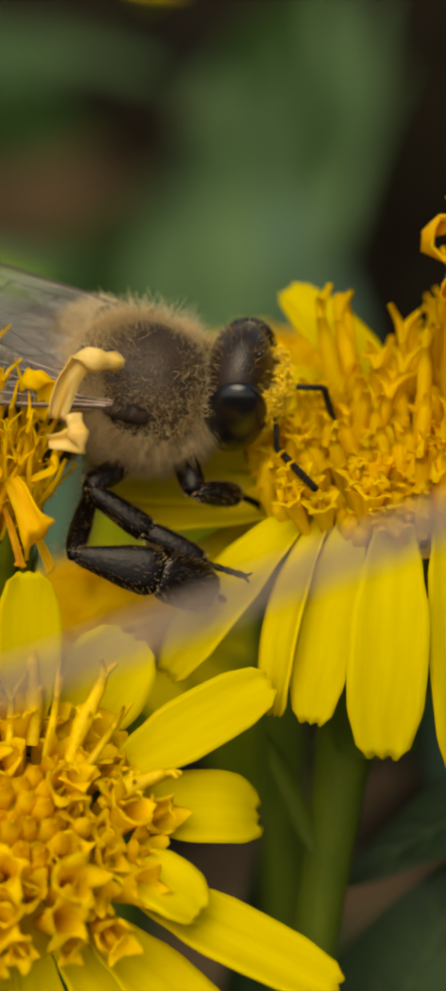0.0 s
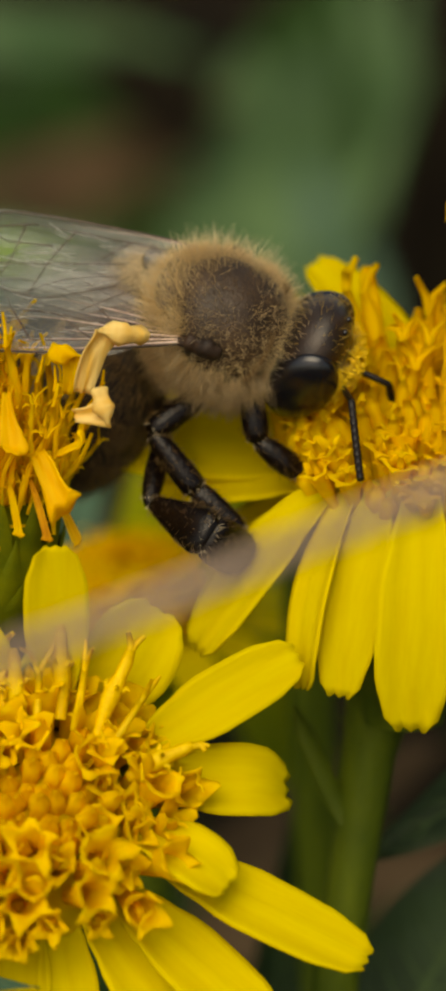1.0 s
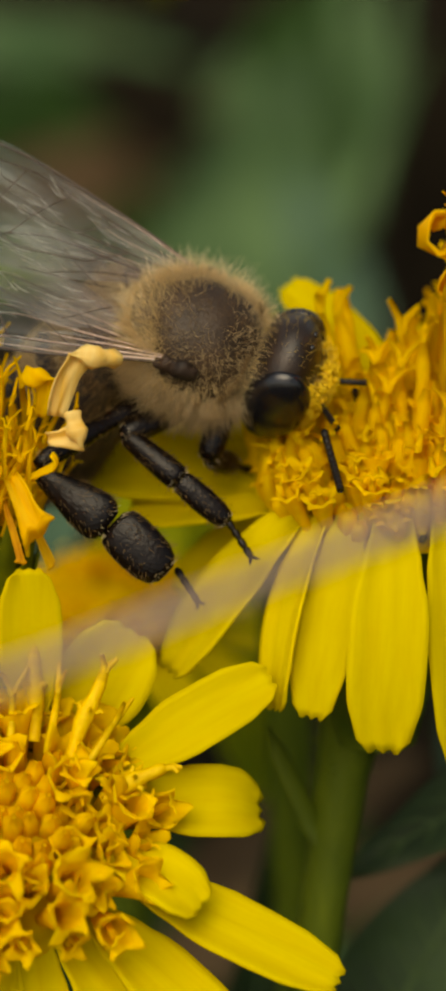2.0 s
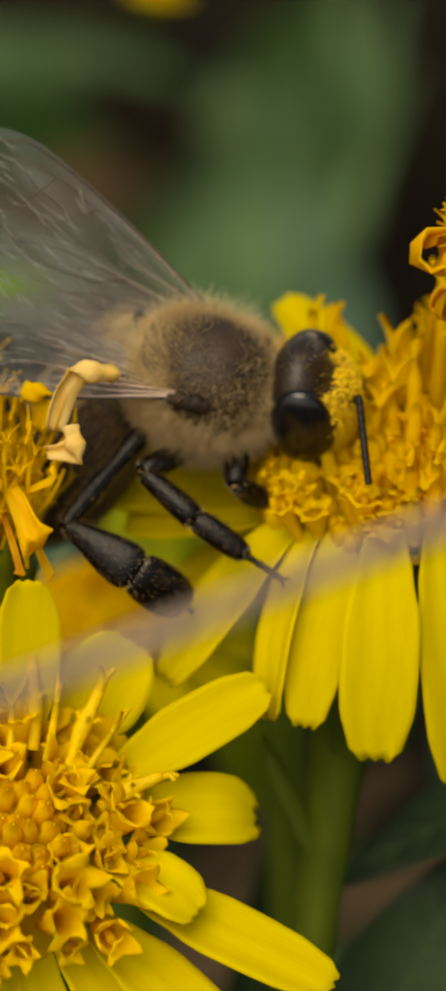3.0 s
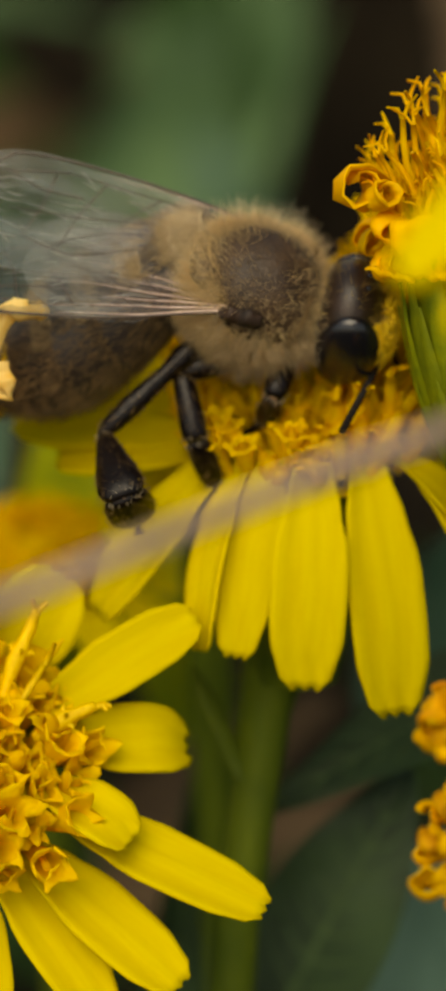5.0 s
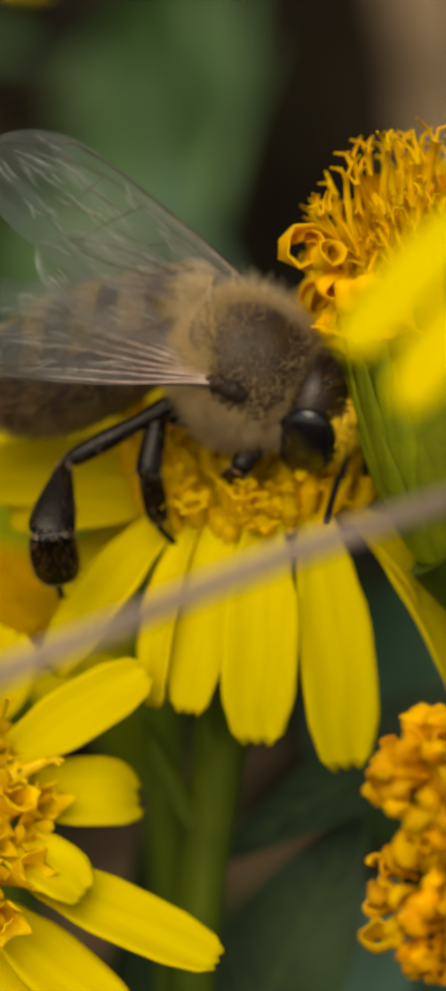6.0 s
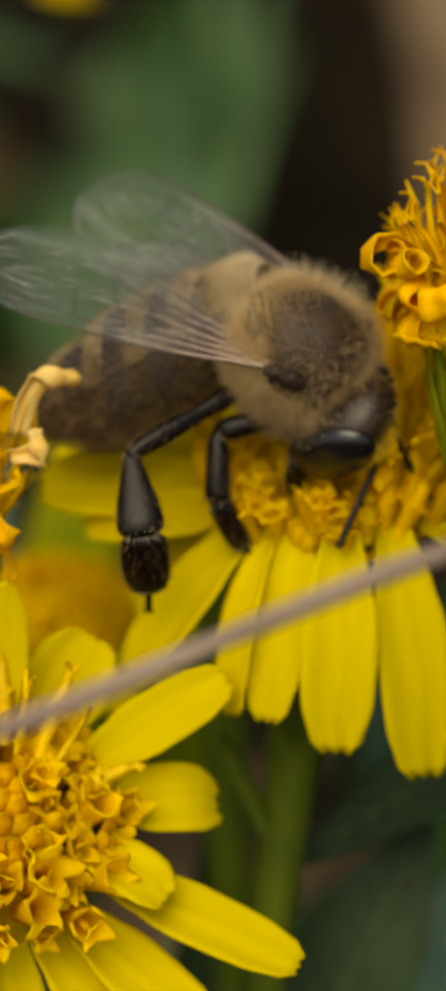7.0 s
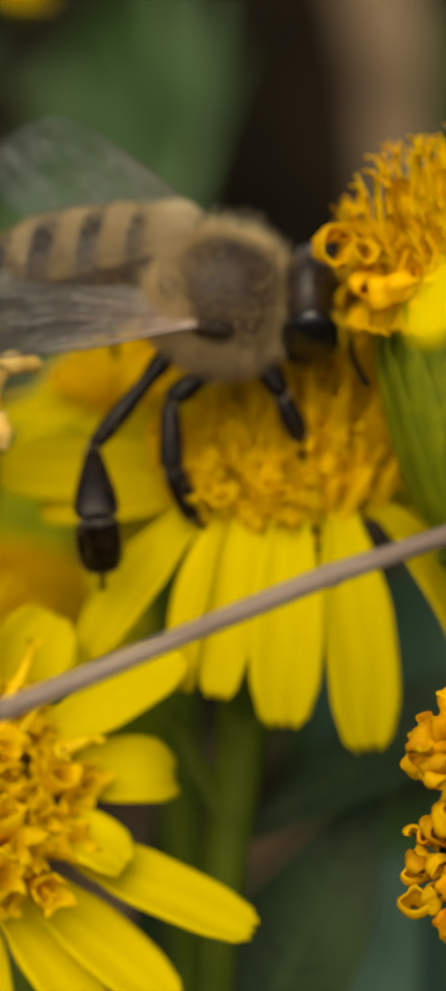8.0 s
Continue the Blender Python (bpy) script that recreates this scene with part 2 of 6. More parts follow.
def ball(bm, centre, radii, nu=12, nv=18, shape=None):
    """An ellipsoid, bent by shape(unit vector) -> factor."""
    def fn(u, v):
        a, b = math.pi * (0.02 + 0.96 * u), 2 * math.pi * v
        d = Vector((math.cos(a), math.sin(a) * math.cos(b), math.sin(a) * math.sin(b)))
        k = shape(d) if shape else 1.0
        return Vector(centre) + Vector((d.x * radii[0], d.y * radii[1], d.z * radii[2])) * k
    rows = sheet(bm, fn, nu, nv, True)
    bm.faces.new(rows[0])
    bm.faces.new(rows[-1][::-1])


def hairs(bm, roots, rng, length, radius, lean, wild=0.5):
    """Fine tapered hairs, each a bent three-sided spike, on roots of (point, normal)."""
    for p, nrm in roots:
        way = (nrm + Vector(lean) + Vector([rng.gauss(0, wild) for _ in range(3)]) * 0.6).normalized()
        bend = (way + Vector([rng.gauss(0, 0.35) for _ in range(3)])).normalized()
        l = length * rng.uniform(0.55, 1.25)
        side = way.orthogonal().normalized()
        other = way.cross(side)
        a = [bm.verts.new(p - way * 0.05 + (side * math.cos(k * 2.094) + other * math.sin(k * 2.094)) * radius) for k in range(3)]
        b = [bm.verts.new(p + way * l * 0.5 + (side * math.cos(k * 2.094) + other * math.sin(k * 2.094)) * radius * 0.8) for k in range(3)]
        tip = bm.verts.new(p + way * l * 0.5 + bend * l * 0.5)
        for k in range(3):
            bm.faces.new((a[k], a[(k + 1) % 3], b[(k + 1) % 3], b[k]))
            bm.faces.new((b[k], b[(k + 1) % 3], tip))


def skin(count, rng, centre, radii, keep=None):
    """Random points and normals on an ellipsoid."""
    out = []
    while len(out) < count:
        d = Vector([rng.gauss(0, 1) for _ in range(3)]).normalized()
        if keep is None or keep(d):
            p = Vector(centre) + Vector((d.x * radii[0], d.y * radii[1], d.z * radii[2]))
            out.append((p, Vector((d.x / radii[0], d.y / radii[1], d.z / radii[2])).normalized()))
    return out


# ---- flowers ----
def petal_mesh(length, width, bend=0.0, cup=0.12, hook=0.0, twist=0.0, seed=0, narrow=0.35, mat=None):
    """A strap-shaped ray floret from the origin along x, its face to z: grooved, toothed at the tip, with a thickness.
    bend: sag of the tip; hook: roll of the last third, in radians."""
    rng = random.Random(seed)
    nu, nv = 18, 10
    wob = [rng.uniform(-1, 1) for _ in range(4)]

    def mid(u):
        x, z, steps, a = 0.0, 0.0, 24, 0.0
        for i in range(int(u * steps + 0.5)):
            s = (i + 0.5) / steps
            a = -bend * 2.2 * s + (-hook * max(0, (s - 0.62) / 0.38) if hook else 0) + 0.06 * wob[0] * math.sin(5 * s)
            x, z = x + math.cos(a) * length / steps, z + math.sin(a) * length / steps
        return x, z, a

    def fn(u, v, lift=0.0):
        s = 2 * v - 1
        w = width / 2 * (narrow + (1 - narrow) * min(1, u / 0.45) ** 0.8) * (1.0 if u < 0.62 else math.sqrt(max(0.05, 1 - ((u - 0.62) / 0.42) ** 2.4)))
        tooth = 0.045 * length * (abs(math.sin(1.5 * math.pi * (s + 1) / 2 * 2)) - 0.5) * max(0, (u - 0.9) / 0.1) * 0.6
        x, z, a = mid(u)
        x += tooth
        y = s * w * (1 + 0.03 * wob[1] * math.sin(7 * u + wob[2]))
        groove = 0.012 * width * math.cos(s * 2.5 * math.pi) * min(1, u * 3)
        dz = cup * width * (s * s - 0.4) * (1 - 0.3 * u) + groove + twist * s * w * u + lift
        return Vector((x - math.sin(a) * dz, y, z + math.cos(a) * dz))

    bm = bmesh.new()
    up = sheet(bm, lambda u, v: fn(u, v, 0.035), nu, nv)
    low = sheet(bm, lambda u, v: fn(u, v, -0.035), nu, nv)
    for f in bm.faces:
        if f.verts[0] in {x for r in low for x in r}:
            f.normal_flip()
    rim_a = [r[0] for r in up] + up[-1][1:] + [r[-1] for r in up[::-1]][1:]
    rim_b = [r[0] for r in low] + low[-1][1:] + [r[-1] for r in low[::-1]][1:]
    for i in range(len(rim_a) - 1):
        bm.faces.new((rim_a[i], rim_a[i + 1], rim_b[i + 1], rim_b[i]))
    bmesh.ops.recalc_face_normals(bm, faces=bm.faces)
    return mesh_of(bm, mat or PETAL)


def petals(flower, rows, base_at, mat=None, seed=1):
    """rows: base (x, y, z), tip (x, y, z), face (x, y, z), width, bend, hook, all relative to the flower."""
    for i, (base, tip, face, width, bend, hook) in enumerate(rows):
        way = Vector(tip) - Vector(base)
        stretch = 1 + 0.35 * abs(bend) ** 2 + 0.12 * abs(hook)
        me = petal_mesh(way.length * stretch, width, bend, 0.10, hook, 0.06 * math.sin(3 * i), seed * 50 + i, mat=mat)
        # the chord of a bent petal falls below its first direction
        part("petal", me, PETAL, flower, at=millimetres(*base) @ aimed(way, face) @ pose(0, 0, 0, 0, -math.degrees(bend * 1.05)))


def open_floret(seed, height=1.5, radius=0.39, flare=(0.5, 1.25), lobe=(0.5, 0.85), column=True, floor=1.16, rag=0.10):
    """A tubular disc floret: slender tube and a flared throat with five pointed lobes, hollow, with thick walls."""
    rng = random.Random(seed)
    bm = bmesh.new()
    n = 20
    tall = [rng.uniform(*lobe) for _ in range(5)]
    out = [rng.uniform(*flare) for _ in range(5)]

    def wall(u, v, inset):
        """u up to 1 is the tube; from 1 to 2 the lobes."""
        k = int(v * 5) % 5
        f = (v * 5) % 1.0
        peak = (1 - abs(2 * f - 1)) ** 0.55
        a = 2 * math.pi * v
        r, z = radius * (0.36 + 0.64 * max(0, min(u, 1) - 0.1) ** 1.4), height * min(u, 1)
        if u > 1:
            s = (u - 1) * peak
            lean = 0.35 + out[k] * s
            r += radius * 1.1 * tall[k] * s * math.sin(lean)
            z += radius * 1.1 * tall[k] * s * math.cos(lean) + 0.05 * radius * peak
            a = 2 * math.pi * (k + 0.5 + (f - 0.5) * (1 - 0.35 * (u - 1))) / 5
        r -= inset
        p = Vector((r * math.cos(a), r * math.sin(a), z))
        if u > 0.6:
            p += noise.noise_vector(p * 2.2 + Vector((seed * 3.7, 0, 0))) * rag * min(1, u - 0.6)
        return p
    outer = sheet(bm, lambda u, v: wall(2 * u, v, 0.0), 8, n, True)
    inner = sheet(bm, lambda u, v: wall(2 - floor * u, v, 0.045 + 0.05 * min(1, 2 * u)), 6, n, True)
    bm.faces.new(inner[-1])
    if column:
        tilt = Vector((rng.uniform(-0.12, 0.12), rng.uniform(-0.12, 0.12), 0))
        crown = tilt + Vector((0, 0, height + rng.uniform(0.2, 0.4)))
        tube(bm, [tilt * 0, (0, 0, height * 0.7), tilt + Vector((0, 0, height)), crown], [0.08, 0.1, 0.11, 0.07], 6)
        turn = rng.uniform(0, 6.28)
        for sg in (-1, 1):
            arm = Vector((math.cos(turn), math.sin(turn), 0)) * sg
            tube(bm, [crown - Vector((0, 0, 0.05)), crown + arm * 0.10 + Vector((0, 0, 0.12)), crown + arm * 0.26 + Vector((0, 0, 0.10))], [0.05, 0.045, 0.03], 5)
    for j in range(n):
        k = (j + 1) % n
        bm.faces.new((outer[-1][j], inner[0][j], inner[0][k], outer[-1][k]))
    return bm


def bud_floret(seed, height=1.1, radius=0.24):
    """A closed disc floret, five-ribbed, blunt."""
    rng = random.Random(seed)
    bm = bmesh.new()

    def fn(u, v):
        r = radius * (0.55 + 0.5 * math.sin(math.pi * min(1, u * 0.9))) * (1 if u < 0.8 else math.sqrt(max(0.03, 1 - ((u - 0.8) / 0.21) ** 2)))
        r *= 1 + 0.14 * math.cos(5 * 2 * math.pi * v)
        return Vector((r * math.cos(2 * math.pi * v), r * math.sin(2 * math.pi * v), height * u))
    rows = sheet(bm, fn, 7, 10, True)
    bm.faces.new(rows[-1])
    return bm


def tall_floret(seed, height=3.6, fork=True, radius=0.2, wave=0.03, tip=0.42, arm=1.0):
    """A tall floret: tube, darker anther column and two spreading style arms."""
    rng = random.Random(seed)
    bm = bmesh.new()
    lean = Vector((rng.uniform(-0.12, 0.12), rng.uniform(-0.12, 0.12), 0))
    ph = rng.uniform(0, 6.28)
    pts = [lean * height * s * s + Vector((wave * math.sin(7 * s + ph), wave * math.cos(6 * s + ph), height * s)) for s in (0, 0.2, 0.4, 0.55, 0.7, 0.85, 1)]
    tube(bm, pts, [radius * k for k in (0.75, 0.85, 1.15, 1.25, 0.85, 0.85, tip)], 8)
    if fork:
        for sg in (-1, 1):
            a = rng.uniform(0, 3.14)
            out = Vector((math.cos(a), math.sin(a), 0)) * sg
            end = pts[-1]
            tube(bm, [end - Vector((0, 0, 0.1)), end + (out * 0.12 + Vector((0, 0, 0.3))) * arm, end + (out * 0.42 + Vector((0, 0, rng.uniform(0.35, 0.75)))) * arm],
                 [radius * 0.5, radius * 0.45, radius * 0.3], 6)
    for k in range(5):
        a = 2 * math.pi * k / 5
        foot = pts[3] + Vector((math.cos(a), math.sin(a), 0)) * radius * 1.1
        tube(bm, [foot, foot + Vector((math.cos(a) * 0.12, math.sin(a) * 0.12, 0.14)), foot + Vector((math.cos(a) * 0.24, math.sin(a) * 0.24, 0.1))], [radius * 0.4, radius * 0.35, 0.02], 4)
    return bm


def style_arms(seed):
    rng = random.Random(seed)
    bm = bmesh.new()
    tube(bm, [(0, 0, 0), (0, 0, 0.7), (0.03, 0, 1.2)], [0.1, 0.1, 0.08], 6)
    for sg in (-1, 1):
        tube(bm, [(0.03, 0, 1.15), (0.03 + sg * 0.16, 0.02, 1.45), (0.03 + sg * 0.45, 0.05, 1.62)], [0.07, 0.065, 0.04], 6)
    return bm


def forked_style(seed):
    """A long slender style with two spreading arms."""
    rng = random.Random(seed)
    bm = bmesh.new()
    tube(bm, [(0, 0, 0), (0.02, 0, 0.9), (0.05, 0.02, 1.7)], [0.15, 0.12, 0.11], 7)
    for sg in (-1, 1):
        tube(bm, [(0.05, 0.02, 1.6), (0.05 + sg * 0.2, 0.03, 1.95), (0.05 + sg * rng.uniform(0.35, 0.6), 0.05, 2.3), (0.05 + sg * rng.uniform(0.5, 0.9), 0.05, 2.5)], [0.10, 0.09, 0.08, 0.05], 6)
    return bm


def curl_mesh(length, width, turns, radius, seed, mat, skew=0.0):
    """A dried ray floret: a straight foot that rolls up into a curl, crinkled."""
    rng = random.Random(seed)
    bm = bmesh.new()
    ph, cone = rng.uniform(0, 6), rng.choice((-1, 1)) * rng.uniform(0.15, 0.4)

    def fn(u, v, lift):
        s = 2 * v - 1
        if u < 0.45:
            x, z, a = u * length, 0.0, 0.0
        else:
            a = (u - 0.45) / 0.55 * turns * 2 * math.pi
            r = radius * (1 - (0.35 if turns < 1 else 0.62) * (u - 0.45) / 0.55) * (1 + cone * s) * (1 + 0.10 * math.sin(3 * a + ph + 2 * s))
            x, z = 0.45 * length + r * math.sin(a), r * (1 - math.cos(a))
        w = width / 2 * (0.38 + 0.62 * min(1, u / 0.5)) * (1 + 0.16 * math.sin(9 * u + ph)) * (1 if u < 0.85 else 1 - 2.2 * (u - 0.85))
        y = s * w + 0.1 * width * math.sin(6 * u + ph) + skew * width * min(1, max(0, (u - 0.3) / 0.3))
        dz = 0.07 * width * math.sin(s * 5 + ph + 4 * u) + 0.12 * width * s * s + lift
        return Vector((x - math.sin(a) * dz, y, z + math.cos(a) * dz))
    up = sheet(bm, lambda u, v: fn(u, v, 0.03), 22, 6)
    low = sheet(bm, lambda u, v: fn(u, v, -0.03), 22, 6)
    rim_a = [r[0] for r in up] + up[-1][1:] + [r[-1] for r in up[::-1]][1:] + up[0][::-1][1:]
    rim_b = [r[0] for r in low] + low[-1][1:] + [r[-1] for r in low[::-1]][1:] + low[0][::-1][1:]
    for i in range(len(rim_a) - 1):
        bm.faces.new((rim_a[i], rim_a[i + 1], rim_b[i + 1], rim_b[i]))
    bmesh.ops.recalc_face_normals(bm, faces=bm.faces)
    return mesh_of(bm, mat)


def involucre(flower, top, low, depth, axis, count=16, seed=0, mat=None, spread=1.0, taper=1.6):
    """The green cup under a flower: a core and rings of narrow overlapping bracts. axis: from the stem to the flower."""
    turn = aimed(axis, (0.3, 0.9, 0.1))
    bm = bmesh.new()
    prof = [(-k / 8, 0.97 * (top + (low - top) * (k / 8) ** taper)) for k in range(9)] + [(-1.03, low * 0.5)]
    tube(bm, [(a * depth, 0, 0) for a, _ in prof], [r for _, r in prof], 20)
    part("cup", bm, mat or BRACT, flower, at=turn)
    rng = random.Random(seed)
    for ring, (reach, k) in enumerate(((1.06, count), (0.8, count), (0.52, count * 3 // 4))):
        for i in range(k):
            a = 2 * math.pi * (i + 0.5 * ring + rng.uniform(-0.15, 0.15)) / k
            bm = bmesh.new()
            half = (top * 2.7 / count) * rng.uniform(0.8, 1.1)

            def fn(u, v):
                s = 2 * v - 1
                x = -depth * (1 - u * reach)
                f = -x / depth
                r = (top + (low - top) * max(0, f) ** taper) * 1.02 + 0.05 + 0.05 * ring + spread * 0.05 * u * u
                w = half * (0.8 + 0.4 * u) * (1 if u < 0.7 else max(0.06, 1 - (u - 0.7) / 0.3))
                b = a + s * w / max(r, 0.2)
                r += 0.05 * (1 - s * s)
                return Vector((x, r * math.cos(b), r * math.sin(b)))
            sheet(bm, fn, 6, 4)
            part("bract", bm, mat or BRACT, flower, at=turn)


def stalk(flower, points, radii, seed=0, fuzz=120, mat=None):
    bm = bmesh.new()
    rng = random.Random(seed)
    tube(bm, points, radii, 14)
    roots = []
    for _ in range(fuzz):
        i = rng.randrange(len(points) - 1)
        s, a = rng.random(), rng.uniform(0, 6.28)
        p = Vector(points[i]).lerp(Vector(points[i + 1]), s)
        d = (Vector(points[i + 1]) - Vector(points[i])).normalized()
        side = d.orthogonal().normalized()
        nrm = side * math.cos(a) + d.cross(side) * math.sin(a)
        roots.append((p + nrm * (radii[i] + (radii[i + 1] - radii[i]) * s), nrm))
    hairs(bm, roots, rng, 0.28, 0.012, (0, 0, 0), 0.3)
    return part("stem", bm, mat or GREEN, flower)


def dome(axis, radius, height, i, n, splay=0.75):
    """The i-th of n places on a domed disc by the golden angle, with its outward way."""
    r = radius * math.sqrt((i + 0.5) / n)
    a = i * 2.39996
    q = r / radius
    p = Vector((height * (1 - q * q), r * math.cos(a), r * math.sin(a)))
    w = Vector((1.0, splay * q * math.cos(a) * q, splay * q * math.sin(a) * q))
    turn = aimed(axis, (0, 0, 1) if abs(Vector(axis).normalized().z) < 0.9 else (0, 1, 0)).to_3x3()
    return turn @ p, (turn @ w).normalized(), q


def upright(p, way, spin=0.0):
    """Sets a mesh that stands along z at p, along way."""
    return millimetres(*p) @ Vector(way).to_track_quat("Z", "Y").to_matrix().to_4x4() @ pose(0, 0, 0, 0, 0, spin)


# meshes shared by alike florets
OPEN = [mesh_of(open_floret(i, 1.35 + 0.1 * i), FLORET) for i in range(5)]
WIDE = [mesh_of(open_floret(10 + i, 1.5 + 0.1 * i, 0.53, (-0.1, 0.7), (0.45, 0.9), i % 3 == 0, 1.62, 0.24), FLORET) for i in range(9)]
BUDS = [mesh_of(bud_floret(i), BUD) for i in range(3)]
TALL = [mesh_of(tall_floret(i, 3.0 + 0.35 * i, i % 2 == 0, 0.21), FLORET_TALL) for i in range(5)]
SLIM = [mesh_of(tall_floret(40 + i, 5.0, i % 2 == 0, 0.29, 0.05, 0.38), FLORET_TALL) for i in range(5)]
COLUMN = [mesh_of(tall_floret(50 + i, 2.4 + 0.3 * i, i % 2 == 0, 0.27, 0.04, 0.62, 0.8), STYLE) for i in range(5)]
FORKS = [mesh_of(forked_style(i), STYLE) for i in range(3)]
ARMS = [mesh_of(style_arms(i), STYLE) for i in range(2)]
SPENT = [mesh_of(tall_floret(20 + i, 2.3 + 0.3 * i, i % 3 != 2, 0.115, 0.17, 0.75, 1.1), WILTED) for i in range(7)]
SPENT_YELLOW = [mesh_of(tall_floret(30 + i, 2.5 + 0.3 * i, i % 3 != 1, 0.13, 0.14, 0.7, 1.2), FLORET_TALL) for i in range(7)]


def receptacle(flower, axis, radius, height, mat=None):
    bm = bmesh.new()
    turn = aimed(axis, (0, 0, 1) if abs(Vector(axis).normalized().z) < 0.9 else (0, 1, 0))
    rows = sheet(bm, lambda u, v: Vector((height * (1 - u * u) - 0.1 - (0.5 if u == 1 else 0), radius * u * math.cos(6.2832 * v), radius * u * math.sin(6.2832 * v))), 8, 24, True)
    return part("receptacle", bm, mat or BUD, flower, at=turn)


# ---- the flower in full bloom that faces the viewer ----
bloom = thing("yellow_daisy", place(-5.4, -0.6, -8.9), "fresh yellow daisy with open disc florets and spreading rays", "flower", "daisies")
FRONT = (0.10, -0.86, 0.50)
DISC = Vector((-0.55, -0.1, -0.65))
receptacle(bloom, FRONT, 3.1, 1.7, FLORET).matrix_basis = millimetres(*DISC) @ aimed(FRONT, (0, 0, 1))
rng = random.Random(4)
for i in range(40):
    p, way, q = dome(FRONT, 1.6, 0.25, i, 40, 0.35)
    p += DISC
    way = (way + Vector([rng.gauss(0, 0.07) for _ in range(3)])).normalized()
    part("floret", BUDS[i % 3], BUD, bloom, at=upright(p + Vector(FRONT) * rng.uniform(0.35, 0.75), way, rng.uniform(0, 360)) @ Matrix.Diagonal((1.12, 1.12, rng.uniform(1.2, 1.75), 1)))
for i in range(14, 78):
    p, way, q = dome(FRONT, 3.25, 1.0, i, 78)
    p += DISC
    way = (way + Vector([rng.gauss(0, 0.12) for _ in range(3)])).normalized()
    part("floret", WIDE[rng.randrange(9)] if rng.random() < 0.85 else OPEN[rng.randrange(5)], FLORET, bloom, at=upright(p - way * rng.uniform(0.15, 0.5), way, rng.uniform(0, 360)) @ Matrix.Scale(rng.uniform(0.85, 1.15), 4))
    if rng.random() < 0.3:
        part("style", ARMS[i % 2], STYLE, bloom, at=upright(p - way * 0.3, way, rng.uniform(0, 360)))
# florets with long protruding columns on the upper rim
for x, y, z, dx, dy, dz, k in ((-0.55, -0.6, 2.3, -0.1, -0.15, 1, 1), (0.45, -0.4, 2.5, 0.05, 0.1, 1, 3), (1.45, -0.5, 2.1, 0.4, -0.1, 1, 2),
                               (2.3, -0.9, 1.0, 1, -0.15, 0.5, 0), (-2.2, -0.5, 1.9, -0.3, -0.1, 1, 3), (-1.1, -0.2, 2.6, -0.05, 0.2, 1, 0)):
    part("floret", COLUMN[k], STYLE, bloom, at=upright(Vector((x, y, z)) + DISC * 0.45, (dx, dy, dz), 40 * x) @ Matrix.Scale(0.8, 4))
for x, y, z, dx, dy, dz, k in ((-1.6, -0.7, 2.4, -0.15, -0.1, 1, 0), (-0.15, -0.8, 2.4, 0.05, -0.1, 1, 1), (0.9, -0.7, 2.5, 0.2, -0.1, 1, 2), (1.9, -0.9, 1.9, 0.7, -0.1, 1, 0)):
    part("style", FORKS[k], STYLE, bloom, at=upright(Vector((x, y, z)) + DISC * 0.45, (dx, dy, dz), 20 * k) @ Matrix.Scale(0.85, 4))
petals(bloom, [
    ((0.1, 0.2, 2.6), (0.15, -1.1, 6.85), (0.05, -0.95, 0.1), 1.75, 0.06, 0),
    ((-1.2, 0.2, 2.5), (-2.85, -1.2, 5.5), (-0.1, -0.95, 0.2), 1.8, 0.08, 0),
    ((1.0, 0.9, 2.0), (2.8, 1.3, 5.1), (0.2, -0.95, 0.2), 2.5, 0.1, 0),
    ((2.3, 0.3, 1.3), (6.6, 0.3, 3.85), (0.1, -0.9, 0.4), 1.8, 0.12, 0),
    ((2.4, 0.0, 0.45), (6.3, 0.7, 0.35), (0.0, -0.9, 0.4), 2.05, 0.10, 0.8),
    ((2.5, -0.4, -1.4), (8.35, -1.6, -4.1), (0.25, -0.85, 0.5), 1.85, 0.10, 0),
    ((2.3, -1.0, -0.7), (4.7, -1.9, -2.0), (0.15, -0.75, 0.65), 1.85, 0.22, 0.3),
    ((1.5, -0.7, -2.3), (6.0, -1.4, -6.2), (0.25, -0.85, 0.5), 2.0, 0.12, 0),
    ((0.8, -0.7, -2.6), (3.9, -1.4, -6.9), (0.15, -0.85, 0.5), 1.9, 0.12, 0),
    ((0.1, -0.7, -2.7), (0.7, -1.5, -7.2), (0.0, -0.85, 0.5), 1.7, 0.12, 0),
    ((-0.7, -0.7, -2.7), (-0.9, -1.4, -7.0), (0.0, -0.85, 0.5), 1.6, 0.12, 0),
    ((-1.5, -0.7, -2.3), (-3.4, -1.4, -6.2), (-0.1, -0.85, 0.5), 1.8, 0.12, 0),
    ((-2.2, -0.6, -1.6), (-6.0, -1.2, -4.0), (-0.2, -0.85, 0.5), 1.8, 0.12, 0),
    ((-2.5, -0.4, -0.5), (-7.2, -0.8, -0.9), (-0.2, -0.85, 0.5), 1.8, 0.12, 0),
    ((-2.3, 0.1, 0.9), (-6.6, 0.2, 2.4), (-0.2, -0.85, 0.5), 1.8, 0.12, 0)], None, seed=1)
involucre(bloom, 2.6, 1.0, 3.2, FRONT, seed=3)
stalk(bloom, [(-0.3, 2.4, -1.5), (-0.5, 3.6, -3.2), (-0.3, 4.6, -8), (0.5, 6, -20), (1, 22, -60), (1, 60, -120)], [0.9, 0.75, 0.7, 0.8, 1.0, 1.2], 5)

